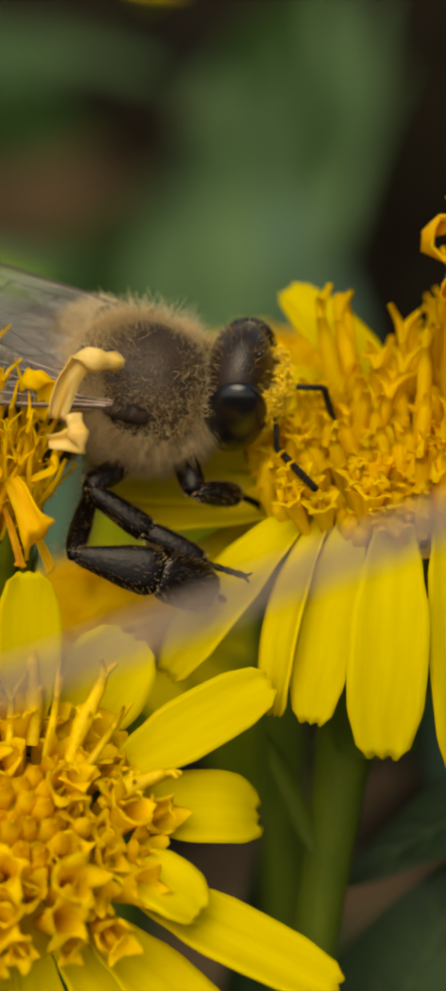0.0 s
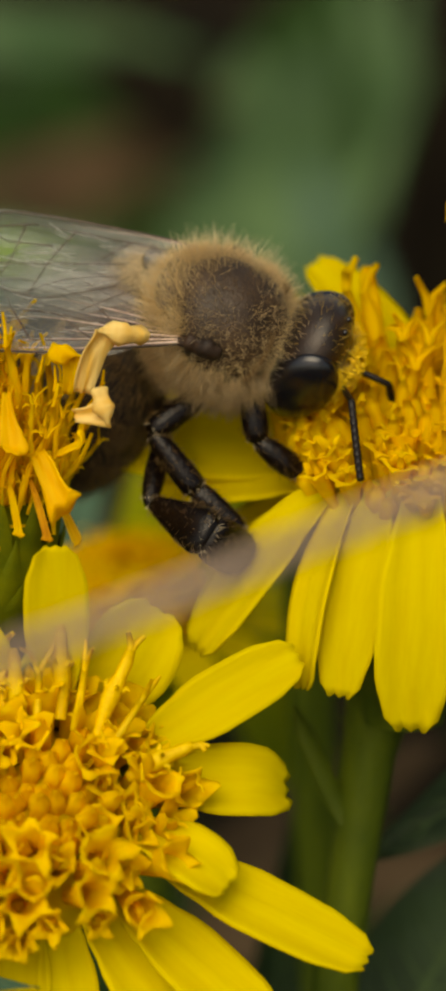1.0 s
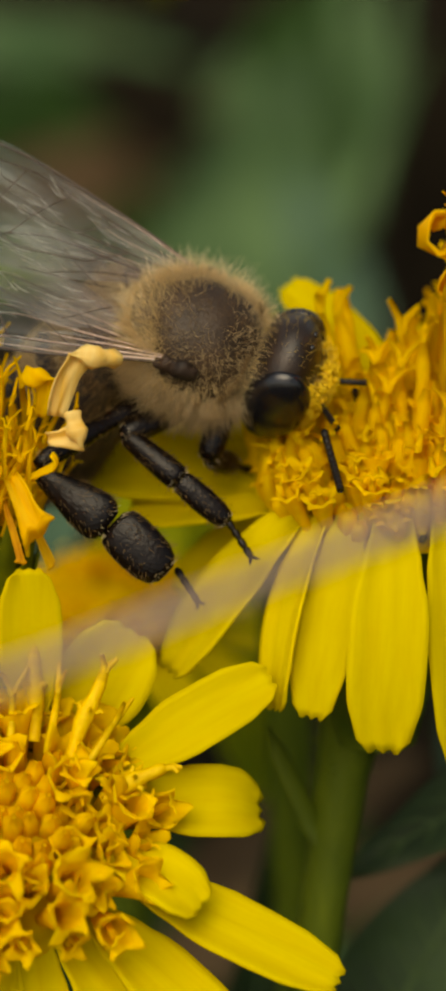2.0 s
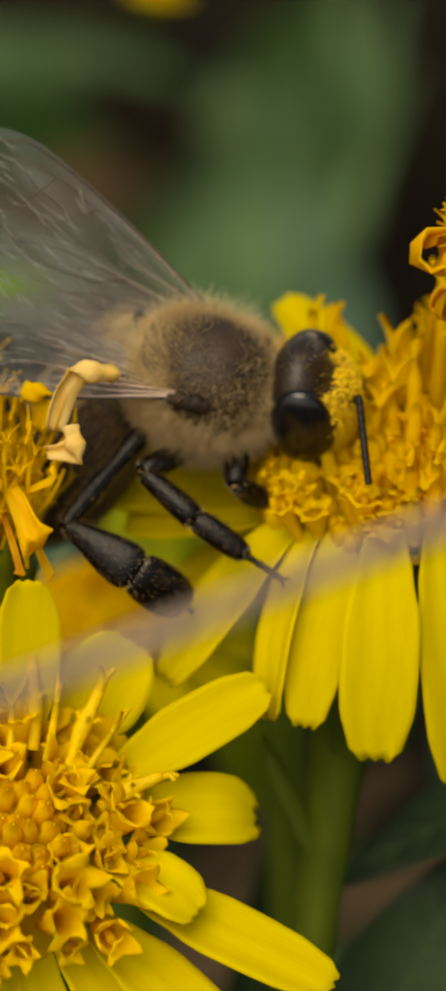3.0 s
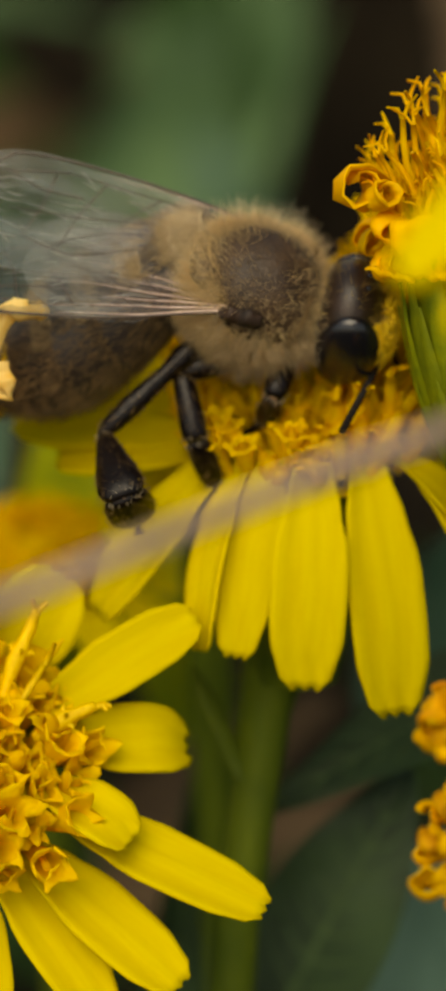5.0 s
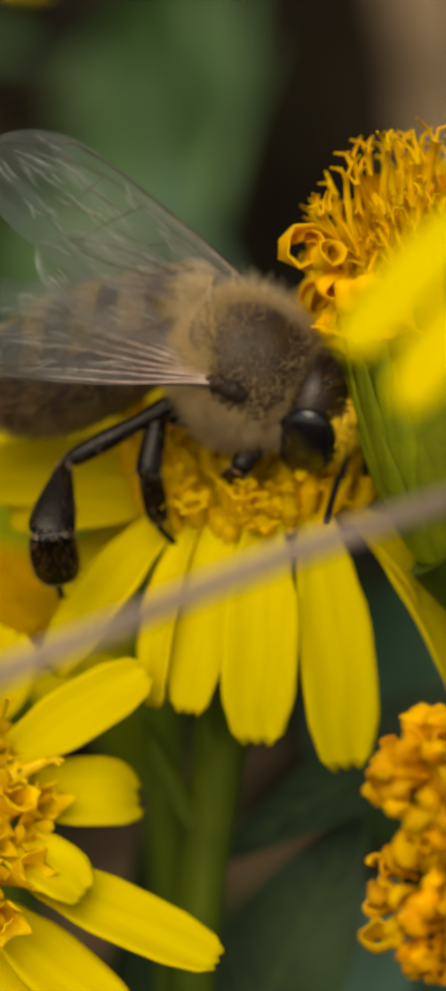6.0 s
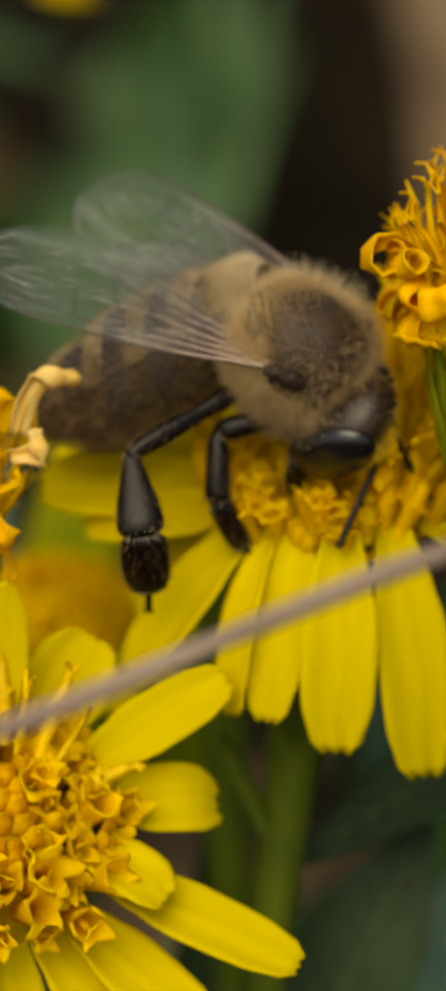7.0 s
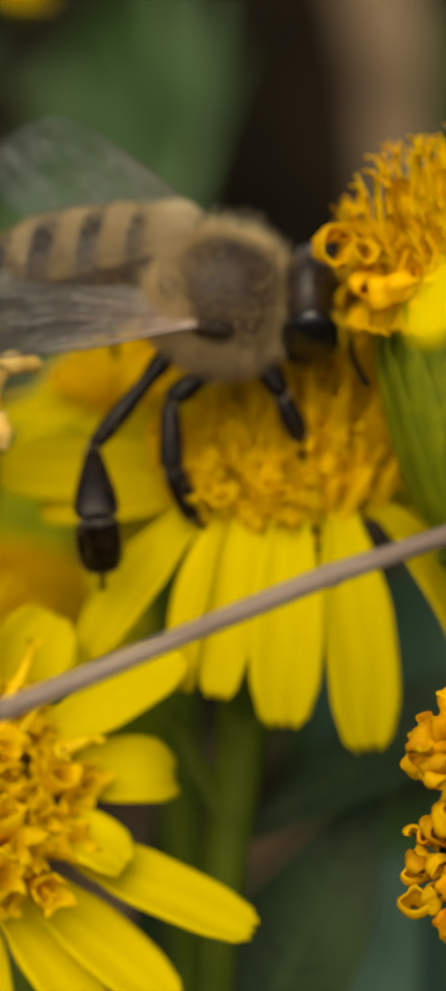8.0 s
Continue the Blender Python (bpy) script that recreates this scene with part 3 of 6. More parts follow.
# ---- the flower on which the bee feeds ----
UP = (0.03, -0.22, 0.97)
feed = thing("yellow_daisy", place(4.5, 3.1, -0.6), "fresh yellow daisy with drooping rays under a feeding bee", "flower", "daisies")
receptacle(feed, UP, 2.7, 1.2)
rng = random.Random(9)
for i in range(150):
    p, way, q = dome(UP, 3.1, 0.9, i, 150)
    way = (way + Vector([rng.gauss(0, 0.1) for _ in range(3)])).normalized()
    # the florets stand higher towards the far side and away from where the bee sits
    rise = min(1, max(0, (p.y + 1.7) / 1.9))
    low = 1.15 + 0.9 * min(1, max(0, (p.x - 0.2) / 1.2))
    high = (low + (1.5 + 1.7 * min(1, max(0, (p.x + 1.0) / 2.4))) * rise) * rng.uniform(0.85, 1.15)
    if high < 1.6 and p.x < -0.2:
        part("floret", (OPEN[i % 5] if i % 3 else BUDS[i % 2]), FLORET, feed, at=upright(p - way * rng.uniform(0.3, 0.7), way, rng.uniform(0, 360)) @ Matrix.Scale(rng.uniform(0.85, 1.15), 4))
    else:
        k = rng.randrange(5)
        part("floret", TALL[k], FLORET_TALL, feed, at=upright(p, way + Vector((0, 0, 0.35)), rng.uniform(0, 360)) @ Matrix.Diagonal((1.15, 1.15, high / (3.0 + 0.35 * k), 1)))
for x, y, z, k in ((-1.6, 0.3, 6.3, 0), (-1.1, 0.5, 6.4, 1), (-0.67, 0.2, 6.2, 2), (0.8, -0.2, 5.0, 3), (1.5, 0.2, 6.0, 4), (0.1, 0.6, 5.2, 1), (2.1, -0.4, 5.4, 0), (-0.2, -0.2, 4.4, 4),
                   (2.9, 0.1, 5.7, 2), (1.1, 0.9, 5.8, 3), (-2.0, 0.2, 3.9, 1), (3.4, -0.3, 4.6, 0), (0.5, 1.2, 4.6, 2), (-1.4, 1.0, 4.9, 3), (2.4, 0.8, 4.9, 1), (-0.9, -0.5, 3.9, 2)):
    y += 0.7
    foot = Vector((x * 0.62, y, 0.5))
    way = Vector((x, y, z)) - foot
    part("floret", SLIM[k], FLORET_TALL, feed, at=upright(foot, way, 70 * x) @ Matrix.Scale(way.length / (5.45 if k % 2 == 0 else 5.0), 4))
petals(feed, [
    ((-2.1, -1.4, 0.2), (-6.0, -1.5, -4.3), (-0.45, -0.75, 0.45), 1.95, 0.30, 0),
    ((-1.5, -2.0, 0.2), (-3.1, -2.7, -5.3), (-0.75, -0.6, 0.2), 1.5, 0.35, 0),
    ((-0.8, -2.3, 0.15), (-2.1, -3.0, -5.5), (-0.30, -0.92, 0.2), 1.7, 0.30, 0),
    ((0.25, -2.6, 0.1), (-0.15, -3.2, -6.5), (-0.05, -0.97, 0.2), 2.2, 0.28, 0),
    ((1.7, -2.4, 0.0), (2.45, -2.7, -7.35), (0.12, -0.97, 0.2), 2.25, 0.22, 0),
    ((2.6, -1.9, 0.0), (5.2, -1.7, -3.0), (0.3, -0.6, 0.7), 1.7, 0.45, 0.6),
    ((2.9, -1.4, 0.0), (5.9, -2.0, -5.2), (0.55, -0.75, 0.4), 1.9, 0.42, 0),
    ((3.0, -0.6, 0.1), (6.3, -0.4, -1.6), (0.4, -0.4, 0.8), 1.8, 0.3, 0),
    ((3.0, 0.3, 0.3), (6.6, 1.0, 0.2), (0.1, -0.5, 0.85), 1.8, 0.2, 0),
    ((2.4, 1.8, 0.5), (3.6, 4.0, 3.6), (0.0, -0.9, 0.4), 1.8, 0.1, 0),
    ((1.2, 2.4, 0.7), (1.7, 3.6, 5.4), (0.0, -0.95, 0.3), 1.9, 0.1, 0),
    ((0.9, 2.3, 2.9), (-2.6, 3.4, 6.65), (0.2, -0.9, 0.4), 1.7, 0.1, 0),
    ((-1.6, 1.9, 0.5), (-4.9, 3.1, 3.1), (-0.1, -0.75, 0.6), 2.1, 0.15, 0),
    ((-0.9, 2.2, 0.6), (-2.6, 3.4, 4.2), (-0.1, -0.85, 0.5), 2.1, 0.15, 0),
    ((-2.0, 0.9, 0.0), (-5.8, 1.9, -2.5), (-0.3, -0.8, 0.5), 2.3, 0.2, 0),
    ((-1.9, 0.6, 0.4), (-7.2, 1.3, 0.1), (-0.1, -0.75, 0.65), 2.2, 0.15, 0),
    ((-1.8, 1.3, 0.9), (-8.5, 1.8, 1.3), (-0.1, -0.85, 0.5), 2.4, 0.15, 0),
    ], None, seed=2)
involucre(feed, 2.5, 1.0, 6.8, UP, seed=5, taper=0.95, mat=GREEN)
stalk(feed, [(-0.3, 1.2, -4.0), (-0.7, 1.6, -5.6), (-1.1, 2.0, -7.5), (-1.55, 2.2, -10.5), (-2.1, 2.6, -14), (-3.2, 8, -30), (-4, 30, -80), (-4, 60, -120)],
      [1.6, 1.08, 0.80, 0.70, 0.70, 0.75, 1.0, 1.2], 6, 420)
bm = bmesh.new()
tube(bm, [(-1.5, 2.0, -10.2), (-2.3, 1.6, -8.6), (-3.0, 1.3, -7.0), (-3.3, 1.2, -6.2)], [0.28, 0.45, 0.36, 0.05], 8, 0.5)
part("stem_leaf", bm, GREEN, feed)

# ---- the spent flower beside the abdomen, and the one before the bee's head ----
def spent_head(at, axis, radius, cup_depth, count, meshes, label, seed, splay=0.3, cup_foot=0.5, taper=1.6, group="spent daisies", tall=1.3):
    ob = thing("spent_daisy", at, label, "flower", group)
    receptacle(ob, axis, radius * 0.92, 0.6, WILTED)
    involucre(ob, radius * 0.95, radius * cup_foot, cup_depth, axis, 16, seed, taper=taper)
    rng = random.Random(seed)
    for i in range(count):
        p, way, q = dome(axis, radius, 0.8, i, count, splay)
        way = (way + Vector([rng.gauss(0, 0.17) for _ in range(3)])).normalized()
        part("floret", (meshes if rng.random() < 0.45 else SPENT_YELLOW)[rng.randrange(7)], WILTED, ob, at=upright(p - way * rng.uniform(0.1, 0.9), way, rng.uniform(0, 360)) @ Matrix.Scale(rng.uniform(0.85, 1.2) * tall * (1 - 0.42 * q * q), 4))
    return ob


def dried_ray(flower, base, way, face, length, width, turns, radius, seed, mat, label="", skew=0.0):
    part("dried_petal", curl_mesh(length, width, turns, radius, seed, mat, skew), mat, flower, label, millimetres(*base) @ aimed(way, face))


gone = spent_head(place(-7.9, 1.4, -0.6), (0.04, -0.14, 1), 2.8, 4.6, 260, SPENT_YELLOW,
                  "spent daisy with upright yellow florets and curled dry rays", 21, tall=1.0)
dried_ray(gone, (3.40, -2.3, 2.70), (0.22, -0.15, 1), (0.5, -0.9, 0.05), 3.9, 1.15, 1.2, 0.34, 4, BLEACHED, "bleached curled ray", -0.45)
dried_ray(gone, (3.15, -2.4, 2.05), (1, -0.25, 0.25), (0.35, -1, 0.2), 1.9, 0.9, 1.0, 0.34, 12, BLEACHED, "bleached curled ray")
dried_ray(gone, (2.10, -2.7, 1.00), (0.5, -0.3, -0.75), (-0.1, -1, 0.1), 3.0, 0.95, 0.34, 0.9, 3, WILTED)
dried_ray(gone, (2.70, -2.5, 1.00), (0.7, -0.3, 0.35), (0.1, -0.6, 1), 1.5, 0.42, 0.3, 0.4, 7, FLORET_TALL)
dried_ray(gone, (2.90, -1.2, 2.70), (0.1, -0.3, 1), (-0.5, -1, 0.15), 2.4, 0.7, 0.6, 0.35, 9, FLORET_TALL)
dried_ray(gone, (-0.30, -3.0, 0.50), (0.7, -0.6, -0.45), (0.4, -0.8, 0.5), 2.8, 1.2, 0.4, 0.5, 4, WILTED)
dried_ray(gone, (1.40, -2.9, 2.70), (0.1, -0.3, -1), (0, -1, 0.2), 3.2, 0.7, 0.2, 0.5, 5, WILTED)
dried_ray(gone, (0.70, -3.1, 1.70), (-0.1, -0.3, -1), (0, -1, 0.2), 2.6, 0.5, 0.2, 0.4, 8, WILTED)
dried_ray(gone, (-1.20, -2.8, 0.00), (-0.2, -0.5, -1), (0, -1, 0.2), 2.4, 0.8, 0.4, 0.5, 6, WILTED)
for i in range(9):
    dried_ray(gone, (-2.3 + 0.6 * i, -3.0 + 0.14 * abs(i - 2), 0.4), (0.08 * (i - 3), -0.2, -1), (0, -1, 0.2), 3.2 + 0.4 * (i % 3), 0.28, 0.10, 0.5, 60 + i, (FLORET_TALL, RUST, WILTED)[i % 3])
stalk(gone, [(0, 0.4, -4.0), (0.2, 1.2, -7), (0.4, 4, -16), (1, 20, -60), (1, 58, -120)], [1.3, 0.9, 0.8, 1.0, 1.2], 7)

curl = spent_head(place(9.2, -1.3, 5.3), (-0.10, -0.1, 1), 2.2, 7.4, 180, SPENT,
                  "spent daisy with orange florets and tightly rolled dry rays", 22, 0.42, 0.32, 3.0, tall=1.0)
for i in range(13):
    a = 2 * math.pi * i / 13 + 0.25
    out = Vector((math.cos(a), math.sin(a), 0))
    dried_ray(curl, out * 1.9 + Vector((0, 0, 0.1 + 0.25 * (i % 2))), out + Vector((0, 0, 0.5)), Vector((0, 0, -1)) + out * 0.3, 1.5 + 0.3 * (i % 3), 1.25, 0.45 + 0.15 * (i % 3), 0.55, 30 + i, WILTED)
for i in range(7):
    a = 2 * math.pi * i / 7 + 2.6
    out = Vector((math.cos(a), math.sin(a), 0))
    dried_ray(curl, out * 2.0 + Vector((0, 0, 0.2)), out + Vector((0, 0, -0.6)), Vector((0, 0, -1)) - out * 0.5, 1.9, 1.1, 0.45, 0.5, 50 + i, WILTED)
dried_ray(curl, (-2.2, -0.8, 1.7), (-1, -0.2, 0.35), (0.0, -0.2, -1), 2.2, 1.25, 1.35, 0.78, 71, WILTED, "large rolled orange ray")
dried_ray(curl, (-2.0, -0.4, 0.1), (-0.9, -0.3, -0.5), (0.3, -0.2, -1), 1.9, 1.2, 1.1, 0.5, 72, WILTED)
for i in range(5):
    dried_ray(curl, (-2.3 + 0.35 * i, -1.0 - 0.15 * i, 0.2), (-0.35 + 0.1 * i, -0.3, -1), (-0.3, -1, 0.1), 2.3 + 0.2 * (i % 2), 0.8, 0.35, 0.4, 80 + i, WILTED)
dried_ray(curl, (-2.0, -1.1, 1.4), (-0.9, -0.4, 0.1), (0.1, -0.4, -0.9), 1.9, 1.1, 1.3, 0.5, 90, WILTED, "large rolled orange ray")
stalk(curl, [(0.6, 0.6, -7.1), (1.6, 0.9, -8.6), (5, 2, -12), (11, 8, -26), (14, 62, -130)], [1.2, 0.9, 0.85, 1.0, 1.2], 8)

# ---- rusty withered heads, low and near ----
def withered(at, axis, radius, seed, label):
    ob = thing("withered_daisy", at, label, "flower", "withered daisies")
    rng = random.Random(seed)
    receptacle(ob, axis, radius * 0.6, 0.5, RUST)
    involucre(ob, radius * 0.7, radius * 0.4, 2.6, axis, 12, seed, GREEN)
    turn = aimed(axis, (0, 0, 1)).to_3x3()
    for i in range(46):
        a, q = i * 2.39996, math.sqrt((i + 0.5) / 46)
        out = turn @ Vector((0.55 * (1 - q), q * math.cos(a), q * math.sin(a)))
        way = (turn @ Vector((1 - 0.8 * q, q * math.cos(a), q * math.sin(a))) + Vector([rng.gauss(0, 0.25) for _ in range(3)])).normalized()
        dried_ray(ob, out * radius * 0.8, way, Vector([rng.gauss(0, 1) for _ in range(3)]), rng.uniform(1.0, 1.9), rng.uniform(0.5, 0.95), rng.uniform(0.4, 1.1), rng.uniform(0.25, 0.45), seed * 100 + i, RUST if rng.random() < 0.6 else WILTED)
    stalk(ob, [-Vector(axis).normalized() * 2.4, -Vector(axis).normalized() * 4 + Vector((0.3, 1, -2)), (2, 8, -24), (3, 30, -70), (3, 60, -110)], [0.7, 0.6, 0.7, 1.0, 1.1], seed, 40)
    return ob


withered(place(8.8, -9.5, -7.45), (-0.2, -0.7, 0.6), 1.7, 41, "withered orange-brown daisy with crumpled rays")
withered(place(8.8, -9.0, -10.6), (-0.3, -0.8, 0.2), 1.75, 42, "withered orange-brown daisy hanging below another")

# ---- a fresh flower close before the lens, beside the spent head ----
close = thing("yellow_daisy", place(9.6, -24, 5.9), "fresh yellow daisy close to the viewer, seen from its side", "flower", "daisies")
receptacle(close, (0.5, 0.2, 0.8), 1.6, 0.6)
petals(close, [((-1.2, -0.3, 0.4), (-4.3, -0.3, -2.7), (-0.3, -0.85, 0.4), 1.4, 0.1, 0), ((-0.9, -0.6, -0.5), (-3.2, -0.7, -3.9), (-0.4, -0.85, 0.3), 1.35, 0.12, 0),
               ((-0.6, 1.4, 0.7), (-0.9, 3.2, 2.8), (-0.1, -0.8, 0.6), 1.5, 0.1, 0), ((0.2, -1.4, -0.3), (0.6, -2.8, -2.8), (0, -0.9, 0.3), 1.5, 0.2, 0),
               ((1.3, -1.0, -0.2), (3.6, -1.9, -1.8), (0.3, -0.8, 0.5), 1.5, 0.2, 0), ((1.4, 0.8, 0.5), (4.2, 1.4, 1.5), (0.1, -0.6, 0.8), 1.5, 0.1, 0),
               ((0.4, 1.5, 0.7), (0.8, 3.6, 3.0), (0, -0.8, 0.6), 1.5, 0.1, 0)], None, seed=5)
for i in range(40):
    p, way, q = dome((0.5, 0.2, 0.8), 1.6, 0.7, i, 40)
    part("floret", OPEN[i % 5], FLORET, close, at=upright(p - way * 0.2, way, 37 * i) @ Matrix.Scale(0.8, 4))
involucre(close, 1.6, 0.7, 2.6, (0.5, 0.2, 0.8), 14, 9)
stalk(close, [(-0.9, -0.3, -1.8), (-0.5, 0, -5), (6, 3, -20), (9, 10, -60), (9, 30, -110)], [0.7, 0.6, 0.7, 1, 1.1], 9, 40)

# ---- flowers behind, out of focus ----
def back_flower(at, axis, label, seed, width=1.8, reach=6.2, bow=None):
    ob = thing("yellow_daisy", at, label, "flower", "daisies")
    receptacle(ob, axis, 2.9, 1.7, FLORET)
    turn = aimed(axis, (0, 0, 1) if abs(Vector(axis).normalized().z) < 0.9 else (0, 1, 0)).to_3x3()
    rows = []
    for i in range(13):
        a = 2 * math.pi * i / 13 + seed
        out = turn @ Vector((0, math.cos(a), math.sin(a)))
        rows.append((out * 2.3, out * reach - Vector(axis).normalized() * 0.6, Vector(axis), width, 0.2, 0))
    petals(ob, rows, None, seed=seed)
    for i in range(60):
        p, way, q = dome(axis, 2.8, 0.9, i, 60)
        part("floret", (BUDS[i % 3] if q < 0.4 else OPEN[i % 5]), FLORET, ob, at=upright(p - way * 0.95, way, 31 * i) @ Matrix.Scale(1.35, 4))
    involucre(ob, 2.3, 1.0, 3.4, axis, 14, seed)
    foot = -Vector(axis).normalized() * 3.2
    stalk(ob, bow or [foot, foot + Vector((0.2, 1.0, -2.5)), (1, 6, -22), (2, 24, -70), (2, 58, -120)], [1.0, 0.8, 0.8, 1.0, 1.1], seed, 40)
    return ob


back_flower(place(-4.3, 22, -4.9), (0.0, -0.38, 0.92), "yellow daisy with an orange disc among the stems", 11)
back_flower(place(1.4, 16, 2.9), (0.0, -0.25, 0.97), "yellow daisy behind the feeding bee", 12)
back_flower(place(15.8, 7, 9.9), (0.05, -0.12, 0.99), "yellow daisy standing high behind a spent one", 13, 1.7, 5.6)
back_flower(place(-3.2, 50, 22.9) @ Matrix.Scale(0.32, 4), (0.1, -0.3, 0.9), "small far yellow daisy on a tall stem", 14, 1.7, 4.6, [(-0.3, 1, -3), (-12, 210, 45), (-30, 460, 66), (-36, 650, -10), (-36, 700, -194)])

# ---- the honeybee: x towards its head, y to its left, z to its back ----
LEG_FACE = (0.0, -0.62, 0.79)


def bee_turn(down, roll, yaw):
    """The bee's turn: head down, back rolled towards the viewer and head turned to the viewer, in degrees."""
    a, r, p = radians(down), radians(roll), radians(yaw)
    f = Vector((math.cos(a) * math.cos(p), -math.sin(p), -math.sin(a) * math.cos(p)))
    up = (Vector((0, 0, 1)) - f * f.z).normalized()
    near = f.cross(up).normalized()
    if near.y > 0:
        near = -near
    back = up * math.cos(r) + near * math.sin(r)
    return Matrix((f, back.cross(f), back)).transposed().to_4x4()


honeybee = thing("honeybee", place(-2.2, 0.6, 3.0) @ bee_turn(10, 52, 0), "furry brown honeybee with black legs feeding on a daisy", "bee")
rng = random.Random(77)
# thorax: a round furry body with a dark bald shield on its back
bm = bmesh.new()
ball(bm, (0, 0, 0), (1.98, 1.82, 1.78), 16, 24)
thorax = part("thorax", bm, UNDERFUR, honeybee)
bm = bmesh.new()
ball(bm, (0.08, -0.03, 0.11), (1.93, 1.82, 1.79), 22, 34, lambda d: 1 + 0.012 * math.sin(9 * d.x + 4 * d.y))
part("back_shield", bm, SCUTUM, thorax, "dark bald shield")
bm = bmesh.new()
ball(bm, (-1.40, 0, 1.02), (0.52, 1.05, 0.40), 10, 14)
part("scutellum", bm, SCUTUM, thorax)
# the seam between the shield and the plate behind it
bm = bmesh.new()
tube(bm, [(-1.02 + 0.35 * abs(k / 8) ** 2, 1.45 * math.sin(0.16 * k), 0.03 + 1.66 * math.cos(0.16 * k) * 0.92) for k in range(-8, 9)], [0.05] * 17, 6)
part("seam", bm, CHITIN, thorax, "dark seam across the back")


def bare(d):
    """How far a way from the middle lies beyond the bald shield: 1 at its rim."""
    return math.sqrt((d.y / (0.74 if d.y > 0 else 1.12)) ** 2 + ((d.x - 0.16) / 0.88) ** 2) if d.z > -0.22 else 2


def furry(d):
    """Fur thins out towards the bald shield on the back."""
    if abs(d.x - 0.0) < 0.34 and abs(abs(d.y) - 0.88) < 0.17 and 0.2 < d.z < 0.62:
        return False
    return rng.random() < min(1, max(0.008, (bare(d) - 0.80) / 0.36))


bm = bmesh.new()
coat = skin(24000, rng, (0, 0, 0), (1.98, 1.83, 1.82), furry)
hairs(bm, coat, rng, 0.62, 0.0058, (-0.15, 0.05, 0.15), 0.75)
part("fur", bm, HAIR, thorax, "golden tan fur", kind="stuff")
bm = bmesh.new()
coat = skin(900, rng, (0, 0, 0), (1.98, 1.83, 1.82), lambda d: d.z > 0.1 and bare(d) > 0.95)
hairs(bm, coat, rng, 0.95, 0.006, (-0.1, 0.0, 0.25), 0.5)
part("long_fur", bm, HAIR_PALE, thorax, "long golden hairs", kind="stuff")
bm = bmesh.new()
coat = skin(4500, rng, (0.2, -0.1, -0.15), (2.0, 1.88, 1.85), lambda d: d.z < 0.1)
hairs(bm, coat, rng, 0.8, 0.008, (-0.1, 0, -0.5), 0.4)
part("breast_fur", bm, HAIR_BAND, thorax, "tan fur", kind="stuff")
# tufts of long straight hair below the wing roots
for sg in (-1, 1):
    bm = bmesh.new()
    roots = []
    for _ in range(420):
        x, z = rng.uniform(-1.1, 0.5), rng.uniform(0.1, 0.55)
        roots.append((Vector((x, sg * (1.80 - 0.25 * x * x - 0.3 * z), z)), Vector((-0.1, sg * 0.75, -0.55)).normalized()))
    hairs(bm, roots, rng, 1.0, 0.012, (0, 0, -0.9), 0.3)
    part("flank_tuft", bm, HAIR_PALE, thorax, "tuft of long pale hair", kind="stuff")
bm = bmesh.new()
coat = skin(2200, rng, (0.08, -0.03, 0.11), (1.93, 1.82, 1.79), lambda d: d.z > -0.05)
hairs(bm, coat, rng, 0.2, 0.004, (-0.5, 0, 0.1), 0.6)
part("back_fur", bm, HAIR_DARK, thorax, kind="stuff")
bm = bmesh.new()
coat = skin(4600, rng, (0.06, 0, 0.11), (1.94, 1.81, 1.79), lambda d: bare(d) < 1.2 and rng.random() < min(1, max(0.01, (bare(d) - 0.35) / 0.7)))
hairs(bm, coat, rng, 0.30, 0.005, (-0.3, 0, 0.2), 0.8)
part("short_fur", bm, HAIR_BAND, thorax, kind="stuff")
# the fringe before the wings, and the dark wing hinges
for sg in (-1, 1):
    bm = bmesh.new()
    roots = []
    for _ in range(240):
        k = rng.random()
        roots.append((Vector((1.62 - 0.45 * k * k, sg * (0.75 + 0.95 * k), 1.05 - 1.1 * k)), Vector((0.2, sg * 0.7, 0.3)).normalized()))
    hairs(bm, roots, rng, 0.42, 0.007, (-0.5, 0, 0), 0.5)
    part("collar_fringe", bm, HAIR_SIDE, thorax, "brown fringe", kind="stuff")
    bm = bmesh.new()
    ball(bm, (-0.02, sg * 1.76, 0.86), (0.42, 0.27, 0.30), 14, 18, lambda d: 1 + 0.16 * math.sin(5 * d.x + 2) * d.z + 0.06 * math.sin(17 * d.x + 9 * d.z))
    part("wing_scale", bm, HINGE, thorax)
    bm = bmesh.new()
    ball(bm, (-0.46, sg * 1.68, 0.82), (0.44, 0.24, 0.27), 12, 16, lambda d: 1 + 0.25 * math.sin(7 * d.x) * math.cos(5 * d.z) + 0.1 * math.sin(19 * d.x))
    part("wing_hinge", bm, HINGE, thorax)

# head, its centre at the origin, the face towards x
bm = bmesh.new()


def skull(d):
    k = 1.0
    if d.z < 0:
        k *= 1.0 - 0.12 * abs(d.y) * -d.z
    return k


